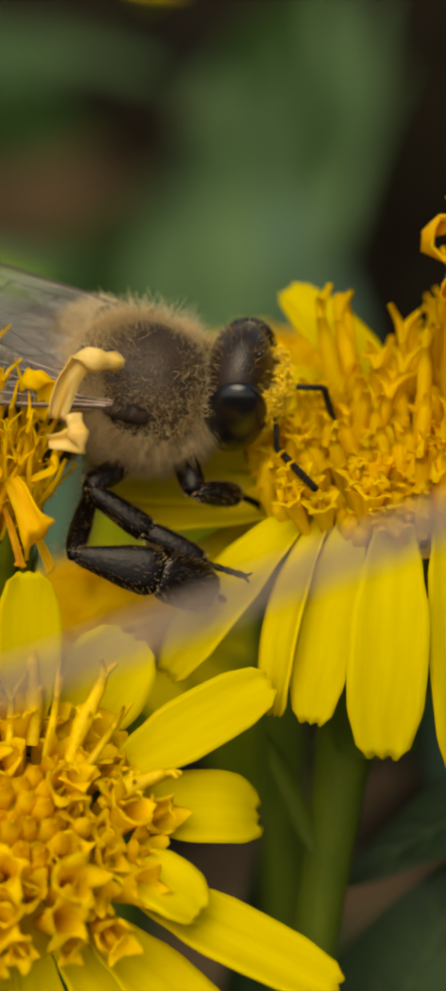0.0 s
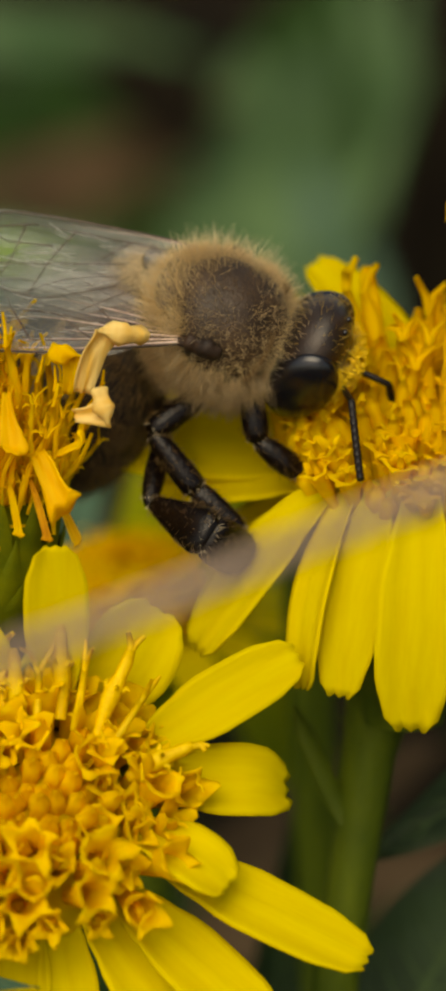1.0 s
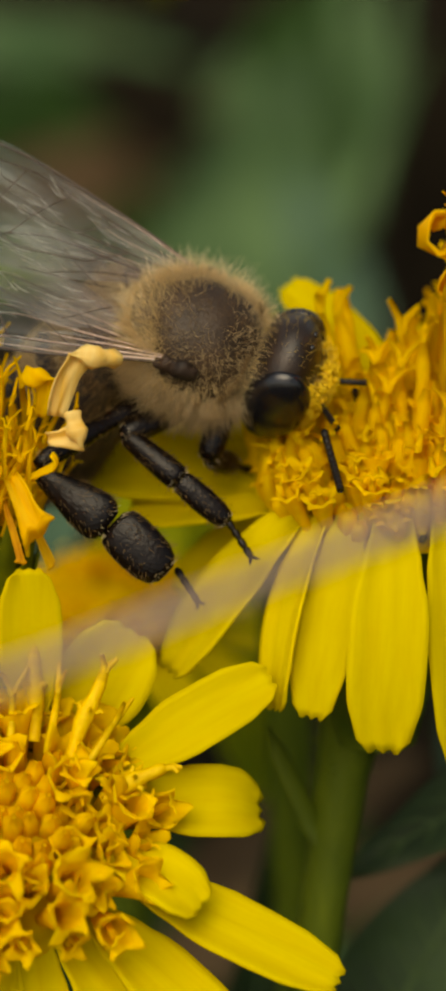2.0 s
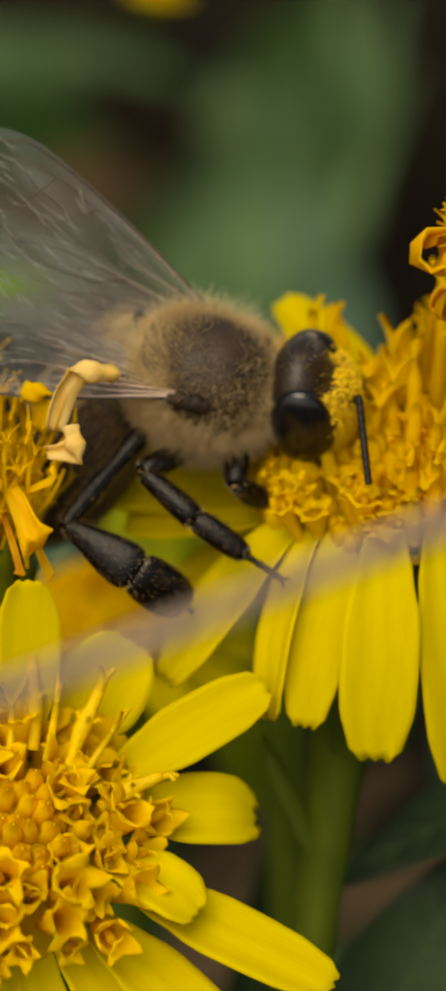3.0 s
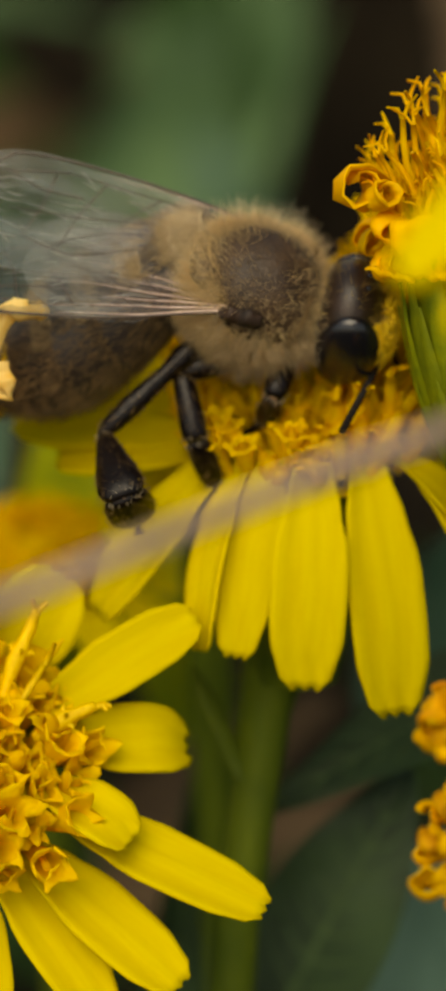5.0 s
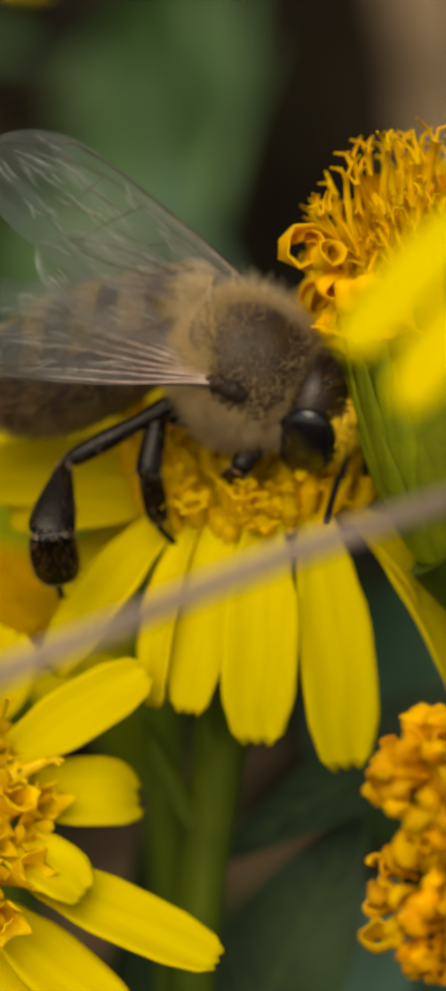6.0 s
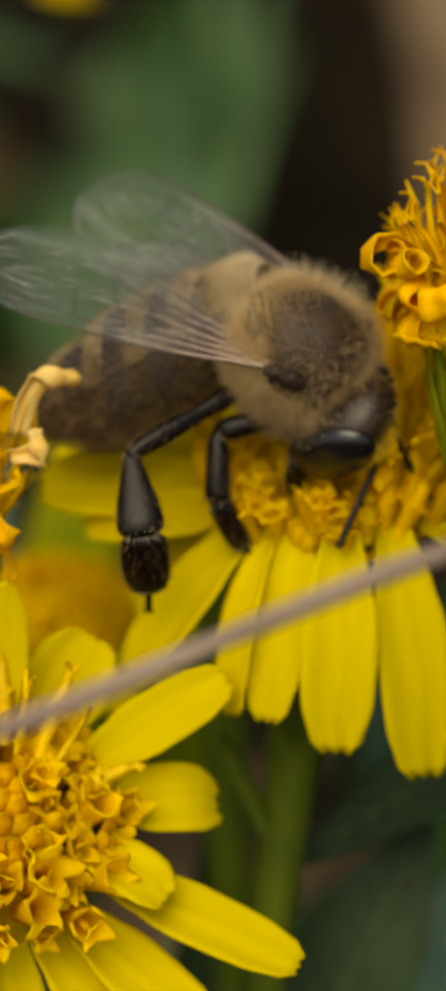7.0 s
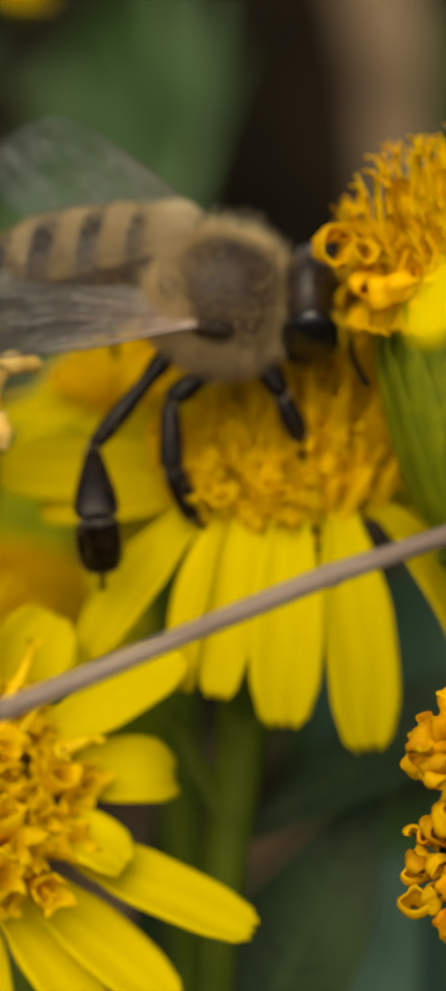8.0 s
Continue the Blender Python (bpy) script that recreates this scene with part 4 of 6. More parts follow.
ball(bm, (0, 0, 0.10), (1.0, 1.60, 1.72), 18, 26, skull)
bee_head = part("head", bm, HEAD, honeybee)
for sg in (-1, 1):
    bm = bmesh.new()
    ball(bm, (0.12, sg * 1.17, -0.06), (0.92, 0.54, 1.44), 18, 26, lambda d: 1.0)
    part("compound_eye", bm, EYE, bee_head, "large glossy black eye")
for y, z in ((0, 1.56), (0.24, 1.68), (-0.24, 1.68)):
    bm = bmesh.new()
    ball(bm, (0.42 - 0.2 * abs(y), y, z), (0.08, 0.08, 0.08), 8, 10)
    part("simple_eye", bm, EYE, bee_head)
bm = bmesh.new()
ball(bm, (0.72, 0, -0.62), (0.42, 0.72, 0.62), 10, 14)
part("face_plate", bm, HEAD, bee_head)
for sg in (-1, 1):
    bm = bmesh.new()
    tube(bm, [(0.7, sg * 0.5, -1.1), (0.85, sg * 0.42, -1.45), (0.85, sg * 0.12, -1.75)], [0.22, 0.19, 0.07], 8)
    part("mandible", bm, RUSSET, bee_head, "reddish-brown jaw")
bm = bmesh.new()
tube(bm, [(0.55, 0, -1.25), (0.75, 0, -2.0), (0.95, 0, -2.8), (1.15, 0, -3.5)], [0.30, 0.24, 0.14, 0.04], 8, 0.7)
part("tongue", bm, RUSSET, bee_head, "reddish-brown tongue sheath")
bm = bmesh.new()
roots = [(p, n) for p, n in skin(5200, rng, (0, 0, 0), (1.02, 1.7, 1.6)) if abs(p.y) < 0.75 and p.x > 0.5 and p.z < 0.8]
hairs(bm, roots, rng, 0.6, 0.008, (0.4, 0, 0.1), 0.6)
part("face_fur", bm, FACE_HAIR, bee_head, "tan fur dusted with pollen", kind="stuff")
bm = bmesh.new()
roots = [(p, n) for p, n in skin(1500, rng, (-0.1, 0, 0), (0.95, 1.6, 1.58)) if p.x < -0.5]
hairs(bm, roots, rng, 0.3, 0.006, (-0.4, 0, -0.1), 0.5)
part("nape_fur", bm, HAIR_PALE, bee_head, kind="stuff")
bm = bmesh.new()
roots = [(p, n) for p, n in skin(500, rng, (0, 0, 0.10), (1.0, 1.60, 1.72)) if p.z > 0.85 and abs(p.y) < 0.95]
hairs(bm, roots, rng, 0.36, 0.005, (0.1, 0, 0.3), 0.6)
part("crown_fur", bm, FACE_HAIR, bee_head, kind="stuff")
bm = bmesh.new()
clumps = [p + n * 0.15 for p, n in skin(60, rng, (0.2, 0, -0.15), (1.1, 1.1, 1.35), lambda d: d.x > 0.45 and d.z < 0.75)]
for p, n in skin(2600, rng, (0.15, 0, -0.1), (1.2, 1.25, 1.6), lambda d: d.x > 0.35 and d.z < 0.6):
    r = rng.uniform(0.025, 0.042)
    ball(bm, p + n * rng.uniform(0, 0.34), (r, r, r), 3, 5)
for c in clumps:
    for _ in range(26):
        r = rng.uniform(0.025, 0.045)
        ball(bm, c + Vector([rng.gauss(0, 0.08) for _ in range(3)]), (r, r, r), 3, 5)
part("pollen_dust", bm, POLLEN, bee_head, "yellow pollen grains", kind="stuff")
bm = bmesh.new()
tube(bm, [(1.3, 0, -0.1), (1.9, 0, -0.25), (2.5, 0, -0.4)], [1.0, 0.8, 0.7], 12)
part("neck", bm, CHITIN, honeybee)

# abdomen: six overlapping rings, each a dark plate with a pale downy band; the joint at the origin, tail towards -x
bm = bmesh.new()


def belly(x):
    """Half-width of the abdomen at x behind the joint."""
    s = min(1, max(0, x / 8.8))
    fore = min(1, max(0, x / 5.2))
    return 2.38 * (0.47 + 0.53 * fore) * (math.sin(math.pi * (0.10 + 0.9 * s) ** 0.72)) ** 0.55 * (1 - 0.10 * s) if s < 1 else 0.12


def arch(x):
    """How far the axis lies up and off the near side towards the waist."""
    k = (1 - min(1, max(0, x / 6.2))) ** 1.15
    return Vector((0, 1.3 * k, 1.0 * k))


tube(bm, [(-0.4 - 8.2 * i / 24, 0, -0.1) for i in range(25)], [max(0.1, belly(0.4 + 8.2 * i / 24) * 0.94) for i in range(25)], 24, 0.95)
bm.verts.ensure_lookup_table()
for v in bm.verts:
    v.co += arch(-v.co.x)
bee_abdomen = part("abdomen", bm, BAND_DARK, honeybee, "dark abdomen with pale downy bands")
edges = [0.0, 0.55, 1.85, 3.3, 4.8, 6.4, 8.3]
for k in range(6):
    a, b = edges[k], edges[k + 1] + 0.18
    bm = bmesh.new()
    sheet(bm, lambda u, v: Vector((-(a + (b - a) * u), belly(a + (b - a) * u) * (1.0 + 0.05 * u) * math.cos(2 * math.pi * v), -0.1 + belly(a + (b - a) * u) * (0.95 + 0.05 * u) * math.sin(2 * math.pi * v))) + arch(a + (b - a) * u), 8, 30, True)
    ring = part("ring", bm, BAND_DARK if k else UNDERFUR, bee_abdomen)
    c, d = a + 0.03, a + (0.36 if k else 1.0) * (b - a)
    bm = bmesh.new()

    def band(u, v):
        x = c + (d - c) * u * min(1, 0.08 + 2.6 * (1 - v)) * min(1, 0.3 + 6 * v)
        w = math.pi * (0.10 + 0.55 * v)
        return Vector((-x, (belly(x) * 1.03 + 0.02) * math.cos(w), -0.1 + (belly(x) * 0.985 + 0.02) * math.sin(w))) + arch(x)
    sheet(bm, band, 5, 30)
    part("pale_band", bm, BAND_PALE if k < 5 else BAND_BROWN, bee_abdomen, "pale downy band" if k < 5 else "dull brown band")
    bm = bmesh.new()

    def flank(u, v):
        x = c + (d - c) * (0.15 + 0.75 * u) * min(1, 0.3 + 2.2 * (1 - v))
        w = math.pi * (0.70 + 0.26 * v)
        return Vector((-x, (belly(x) * 1.028 + 0.015) * math.cos(w), -0.1 + (belly(x) * 0.982 + 0.015) * math.sin(w))) + arch(x)
    sheet(bm, flank, 4, 20)
    part("flank_band", bm, BAND_BROWN, bee_abdomen, "dull brown band on the flank")
    bm = bmesh.new()
    roots = []
    for _ in range((2600, 2600, 2200, 1700, 1200, 500)[k]):
        x, w = (rng.uniform(c, d + 0.05) if rng.random() < 0.82 else rng.uniform(a, b)), math.pi * (0.10 + (0.62 if k else 0.9) * rng.random() ** 1.1)
        roots.append((Vector((-x, belly(x) * 1.03 * math.cos(w), -0.1 + belly(x) * math.sin(w))) + arch(x), Vector((-0.3, math.cos(w), math.sin(w))).normalized()))
    hairs(bm, roots, rng, (0.55, 0.42, 0.32, 0.24, 0.22, 0.22)[k], 0.006, (-0.7, 0, 0), 0.5)
    roots = []
    for _ in range(2300):
        x, w = rng.uniform(a, b), math.pi * rng.choice((rng.uniform(0.6, 1.4), rng.uniform(-0.4, 0.25)))
        roots.append((Vector((-x, belly(x) * 1.02 * math.cos(w), -0.1 + belly(x) * 0.97 * math.sin(w))) + arch(x), Vector((-0.3, math.cos(w), math.sin(w))).normalized()))
    part("band_fur", bm, HAIR_BAND if k else HAIR_PALE, bee_abdomen, kind="stuff")
    bm = bmesh.new()
    hairs(bm, roots, rng, 0.42, 0.0055, (-0.9, 0, 0), 0.7)
    part("side_fur", bm, HAIR_SIDE, bee_abdomen, kind="stuff")
bm = bmesh.new()
tube(bm, [(-1.3, 0, -0.1), (-1.7, 0, -0.15), (-2.1, 0, -0.25)], [1.0, 0.6, 0.9], 12)
part("waist", bm, UNDERFUR, honeybee)


# wings: x along the span, the front edge on the side of lead
def wing_outline(u, length, width, hind):
    """Front and rear edge of a wing at u along it."""
    if hind:
        front, rear = 0.08 * width * math.sin(math.pi * u), -width * (0.15 + 0.85 * math.sin(math.pi * 0.5 * min(1, u / 0.55)) ** 1.2)
        if u > 0.6:
            k, centre = math.sqrt(max(0.0, 1 - ((u - 0.6) / 0.4) ** 2.2)), -0.45 * width
            front, rear = centre + (front - centre) * k, centre + (rear - centre) * k
        return front, rear
    front = 0.10 * width * math.sin(math.pi * u)
    rear = -width * (0.12 + 0.88 * math.sin(math.pi * 0.5 * min(1, u / 0.66)) ** 1.15)
    if u > 0.72:
        k, centre = math.sqrt(max(0.0, 1 - ((u - 0.72) / 0.28) ** 2.3)), -0.50 * width
        front, rear = centre + (front - centre) * k, centre + (rear - centre) * k
    return front, rear


def wing(name, length, width, lead, hind, label):
    bm = bmesh.new()
    ph = 1.7 if hind else 0.4

    def fn(u, v):
        f, r = wing_outline(u, length, width, hind)
        y = f + (r - f) * v
        z = 0.10 * math.sin(7 * v + ph) * u * (1 - u) * 2 + 0.16 * math.sin(math.pi * u) * (0.5 - v) + 0.05 * math.sin(11 * u + 5 * v)
        return Vector((u * length, y * lead, z + (-0.08 if hind else 0.0)))
    sheet(bm, lambda u, v: fn(1 - (1 - u) ** 2, v), 36, 12)
    ob = part(name, bm, MEMBRANE, honeybee, label)
    ob.visible_shadow = False
    # veins: (u, v) ways over the membrane
    if hind:
        ways = [[(0, 0.05), (0.5, 0.06), (0.9, 0.12)], [(0, 0.3), (0.4, 0.42), (0.75, 0.5)], [(0.4, 0.42), (0.6, 0.15)], [(0, 0.5), (0.35, 0.75), (0.5, 0.92)]]
    else:
        ways = [[(0, 0.02), (0.4, 0.015), (0.8, 0.03), (0.97, 0.3)], [(0, 0.30), (0.3, 0.16), (0.62, 0.12)], [(0.62, 0.12), (0.8, 0.2), (0.88, 0.12)],
                [(0, 0.5), (0.25, 0.42), (0.5, 0.45), (0.78, 0.5)], [(0.32, 0.16), (0.42, 0.44)], [(0.5, 0.14), (0.56, 0.45), (0.6, 0.75)],
                [(0.25, 0.42), (0.34, 0.72), (0.55, 0.78), (0.72, 0.7)], [(0, 0.8), (0.3, 0.85), (0.42, 0.95)], [(0.66, 0.16), (0.68, 0.46), (0.72, 0.7)], [(0.56, 0.3), (0.7, 0.3), (0.8, 0.2)]]
    bm = bmesh.new()
    for i, way in enumerate(ways):
        pts = []
        for (u0, v0), (u1, v1) in zip(way, way[1:]):
            for s in (0, 0.25, 0.5, 0.75):
                pts.append(fn(u0 + (u1 - u0) * s, v0 + (v1 - v0) * s))
        pts.append(fn(*way[-1]))
        r = 0.045 if i == 0 else 0.024
        tube(bm, pts, [r * (1 - 0.55 * k / len(pts)) for k in range(len(pts))], 5)
    part("vein", bm, VEIN, ob, "brown wing veins", kind="stuff")
    # root veins of the forewing, with bright streaks painted as pale colour
    if not hind:
        bm = bmesh.new()
        ribs = ((0.06, 0.05, 0.55), (0.20, 0.12, 0.62), (0.33, 0.26, 0.42), (0.46, 0.36, 0.55), (0.58, 0.52, 0.36), (0.72, 0.62, 0.46), (0.88, 0.76, 0.26))
        for j, (v0, v1, u1) in enumerate(ribs[::2] if lead < 0 else ribs):
            pts = [fn(u1 * k / 12, v0 + (v1 - v0) * k / 12 + 0.012 * math.sin(0.8 * k + 2 * j)) for k in range(13)]
            r = (0.022 if lead < 0 else 0.052) * (1 - 0.25 * (j % 2))
            tube(bm, pts, [r * (1 - 0.078 * k) for k in range(13)], 5)
        part("root_vein", bm, VEIN_ROOT, ob, "reddish veins at the wing root, glints painted pale", kind="stuff")
    # short pale ridges across the cells, glints painted into their colour
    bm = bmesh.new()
    glint_rng = random.Random(91 if hind else 90)
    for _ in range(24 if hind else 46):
        u0, v0 = glint_rng.uniform(0.25, 0.9), glint_rng.uniform(0.1, 0.9)
        du, dv = glint_rng.uniform(0.04, 0.14), glint_rng.gauss(0, 0.04)
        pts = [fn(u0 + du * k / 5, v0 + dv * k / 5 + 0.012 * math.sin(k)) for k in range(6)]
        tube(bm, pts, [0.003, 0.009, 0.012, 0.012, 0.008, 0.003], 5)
    part("crease", bm, GLINT, ob, "pale ridges painted as wing glints", kind="stuff")
    return ob


left_wings = [wing("forewing", 8.9, 3.2, -1, False, "clear brown-veined forewing"), wing("hindwing", 6.4, 2.5, -1, True, "clear hindwing")]
right_wings = [wing("forewing", 9.7, 3.4, 1, False, "clear brown-veined forewing"), wing("hindwing", 6.4, 2.5, 1, True, "clear hindwing")]
for ws, lead in ((left_wings, -1), (right_wings, 1)):
    # the hindwing hooks on behind the forewing: its mesh is set back along the chord
    for ob in (ws[1], *ws[1].children):
        if ob is ws[1]:
            ob.data.transform(Matrix.Translation((0.1 * MM, -0.55 * lead * MM, -0.2 * MM)) @ Matrix.Rotation(radians(-12 * lead), 4, "Z"))
        else:
            ob.data.transform(Matrix.Translation((0.1 * MM, -0.55 * lead * MM, -0.2 * MM)) @ Matrix.Rotation(radians(-12 * lead), 4, "Z"))


# legs: each segment lies along x from its joint
def segment(name, length, widths, flat, label, fuzz, seed):
    rng = random.Random(seed)
    bm = bmesh.new()
    n = len(widths)
    m = 3 * (n - 1)

    def fn(u, v):
        i = min(n - 2, int(u * (n - 1)))
        w = (widths[i] + (widths[i + 1] - widths[i]) * (u * (n - 1) - i)) * (math.sqrt(min(1, 0.4 + u * 7)) * math.sqrt(min(1, 0.4 + (1 - u) * 7)))
        return Vector((length * (1.06 * u - 0.02), w * math.cos(6.2832 * v), w * flat * math.sin(6.2832 * v) + 0.03 * math.sin(math.pi * u)))
    rows = sheet(bm, fn, m, 14, True)
    bm.faces.new(rows[0])
    bm.faces.new(rows[-1][::-1])
    ob = part(name, bm, LEGS, honeybee, label)
    bm = bmesh.new()
    roots = []
    for _ in range(fuzz):
        s, a = rng.uniform(0.05, 0.98), rng.uniform(0, 6.283)
        i = min(n - 2, int(s * (n - 1)))
        w = widths[i] + (widths[i + 1] - widths[i]) * (s * (n - 1) - i)
        nrm = Vector((0, math.cos(a), math.sin(a)))
        roots.append((Vector((length * s, w * math.cos(a), w * flat * math.sin(a))), nrm))
    hairs(bm, roots, rng, 0.24, 0.0055, (0.9, 0, 0), 0.5)
    part("bristles", bm, BRISTLE, ob, "short golden bristles", kind="stuff")
    bm = bmesh.new()
    roots = []
    for _ in range(fuzz // 3):
        s, a = rng.choice((rng.uniform(0.0, 0.05), rng.uniform(0.93, 1.0))), rng.uniform(0, 6.283)
        w = (widths[0] if s < 0.5 else widths[-1]) * 0.8
        roots.append((Vector((length * s, w * math.cos(a), w * flat * math.sin(a))), Vector((0, math.cos(a), math.sin(a)))))
    hairs(bm, roots, rng, 0.15, 0.008, (0.5 if fuzz else 0, 0, 0), 0.5)
    bm_joint = bmesh.new()
    ball(bm_joint, (length * 1.0, 0, 0), (0.10, widths[-1] * 0.62, widths[-1] * 0.62 * flat), 8, 12)
    part("joint", bm_joint, JOINT, ob, "pale brown joint")
    part("joint_fur", bm, HAIR_PALE, ob, "pale fringe at the joints", kind="stuff")
    return ob


def toes(length, width, seed):
    """A slender foot of small joints with two claws."""
    bm = bmesh.new()
    for k in range(4):
        a, b = length * k / 4, length * (k + 1) / 4
        tube(bm, [(a, 0, 0), (a + 0.3 * (b - a), 0, 0), (b, 0, 0)], [width * 0.55, width, width * 0.8], 8)
    for sg in (-1, 1):
        tube(bm, [(length, 0, 0), (length + 0.14, sg * 0.10, 0.02), (length + 0.2, sg * 0.16, -0.1)], [width * 0.6, width * 0.4, 0.01], 5)
    return part("foot", bm, LEGS, honeybee)


right_front_leg = [segment("front_thigh", 1.6, [0.27, 0.34, 0.37, 0.37, 0.30], 0.8, "", 120, 1), segment("front_shin", 1.5, [0.24, 0.34, 0.37, 0.28], 0.8, "", 140, 2), toes(1.1, 0.12, 3)]
right_mid_leg = [segment("middle_thigh", 2.1, [0.27, 0.33, 0.36, 0.37, 0.31], 0.8, "", 120, 4), segment("middle_shin", 2.0, [0.26, 0.31, 0.35, 0.38, 0.37], 0.8, "", 160, 5),
                 segment("middle_heel", 1.75, [0.32, 0.36, 0.37, 0.35, 0.24], 0.6, "", 160, 6), toes(1.2, 0.11, 7)]
right_hind_leg = [segment("hind_thigh", 3.7, [0.30, 0.32, 0.24, 0.28, 0.32, 0.29, 0.20], 0.8, "", 200, 8), segment("hind_shin", 2.4, [0.20, 0.33, 0.46, 0.60, 0.68, 0.64], 0.4, "", 260, 9),
                  segment("hind_heel", 1.9, [0.60, 0.70, 0.71, 0.66, 0.46], 0.4, "", 260, 10), toes(1.2, 0.11, 11)]
# legs on the far side, braced against the flower
for name, root, knee, ankle, tip, w in (("front", (1.3, 0.8, -1.1), (2.3, 1.6, -2.1), (2.6, 1.5, -3.4), (2.9, 1.4, -4.2), 0.26),
                                        ("middle", (0.3, 1.0, -1.35), (0.2, 2.4, -2.4), (0.5, 2.6, -4.2), (0.8, 2.6, -5.2), 0.28),
                                        ("hind", (-1.5, 0.9, -1.1), (-3.0, 2.2, -2.6), (-3.0, 2.0, -4.8), (-2.8, 1.9, -6.2), 0.40)):
    for kind, a, b, k in (("thigh", root, knee, 0.9), ("shin", knee, ankle, 1.0)):
        v = Vector(b) - Vector(a)
        ob = segment(f"{name}_{kind}", v.length, [w * 0.6 * k, w * k, w * 1.1 * k, w * 0.7 * k], 0.7, "", 80, 12)
        ob.matrix_basis = millimetres(*a) @ aimed(v, LEG_FACE)
    v = Vector(tip) - Vector(ankle)
    toes(v.length, 0.12, 13).matrix_basis = millimetres(*ankle) @ aimed(v, LEG_FACE)


def antenna(seed):
    bm = bmesh.new()
    tube(bm, [(0, 0, 0), (0.3, 0, 0), (1.2, 0, 0)], [0.10, 0.085, 0.095], 8)
    scape = part("antenna_base", bm, CHITIN, honeybee)
    bm = bmesh.new()
    for k in range(10):
        a, b = 2.6 * k / 10, 2.6 * (k + 1) / 10
        z = lambda x: -0.09 * math.sin(x * 1.2)
        tube(bm, [(a, 0, z(a)), (a + 0.04, 0, z(a)), (b - 0.03, 0, z(b)), (b, 0, z(b))], [0.085, 0.108, 0.108, 0.085], 8)
    whip = part("antenna_whip", bm, CHITIN, honeybee, kind="stuff")
    return [scape, whip]


right_antenna, left_antenna = antenna(1), antenna(2)

# ---- a dry twig hanging across the view ----
twig = thing("twig", place(0, -12, -2.5), "thin dry grey-brown twig hanging across the flowers", "twig")
bm = bmesh.new()
rng = random.Random(3)
pts, rad = [], []
for i in range(41):
    x = -42 + 84 * i / 40
    pts.append((x, 0.4 * math.sin(x * 0.11) + 0.02 * x, 0.352 * x + 0.10 * math.sin(x * 0.5) + rng.uniform(-0.03, 0.03)))
    rad.append((0.25 + 0.004 * x * 0.3) * (1.0 + 0.06 * math.sin(i * 2.1)))
tube(bm, pts, rad, 10)
part("shoot", bm, TWIG, twig)
for x in (4.3, -3.8, 12):
    bm = bmesh.new()
    ball(bm, (x, 0.4 * math.sin(x * 0.11) + 0.02 * x, 0.352 * x + 0.10 * math.sin(x * 0.5)), (0.34, 0.34, 0.30), 8, 12)
    part("node", bm, TWIG, twig)
bm = bmesh.new()
tube(bm, [(-42, -1.2, -15), (-44, 4, -30), (-46, 20, -70), (-46, 40, -110)], [0.27, 0.4, 0.7, 0.9], 10)
part("lower_shoot", bm, TWIG, twig)


# ---- leaves and stems behind ----
def leaf(at_base, tip, face, width, mat, label, fold=0.18, sag=0.12, group="leaves", wave=0.06, rib=None):
    """A lance-shaped leaf with a midrib, from base to tip (millimetres)."""
    base, tip = Vector(at_base), Vector(tip)
    way = tip - base
    length = way.length
    ob = thing("leaf", TILT @ millimetres(*base) @ aimed(way, face), label, "leaf", group)
    bm = bmesh.new()
    nu, nv = 20, 8

    def fn(u, v, lift=0.0):
        s = 2 * v - 1
        w = width / 2 * (math.sin(math.pi * min(1, 0.03 + 0.97 * u) ** 0.8) ** 0.8 + 0.06 * (1 - u))
        z = fold * abs(s) * w - sag * length * u * u + wave * width * math.sin(9 * u + 2 * s) * abs(s) + lift
        return Vector((u * length, s * w, z))
    sheet(bm, fn, nu, nv)
    sheet(bm, lambda u, v: fn(u, 1 - v, -0.02 * width), nu, nv)
    part("blade", bm, mat, ob)
    bm = bmesh.new()
    tube(bm, [fn(i / 10, 0.5) for i in range(10)], [0.035 * width * (1 - 0.07 * i) for i in range(10)], 6)
    for i in range(2, 9) if rib else ():
        for sg in (-1, 1):
            tube(bm, [fn(i / 10, 0.5), fn(i / 10 + 0.05, 0.5 + sg * 0.2), fn(min(1, i / 10 + 0.13), 0.5 + sg * 0.4)], [0.014 * width, 0.011 * width, 0.004 * width], 5)
    part("midrib", bm, rib or mat, ob)
    return ob


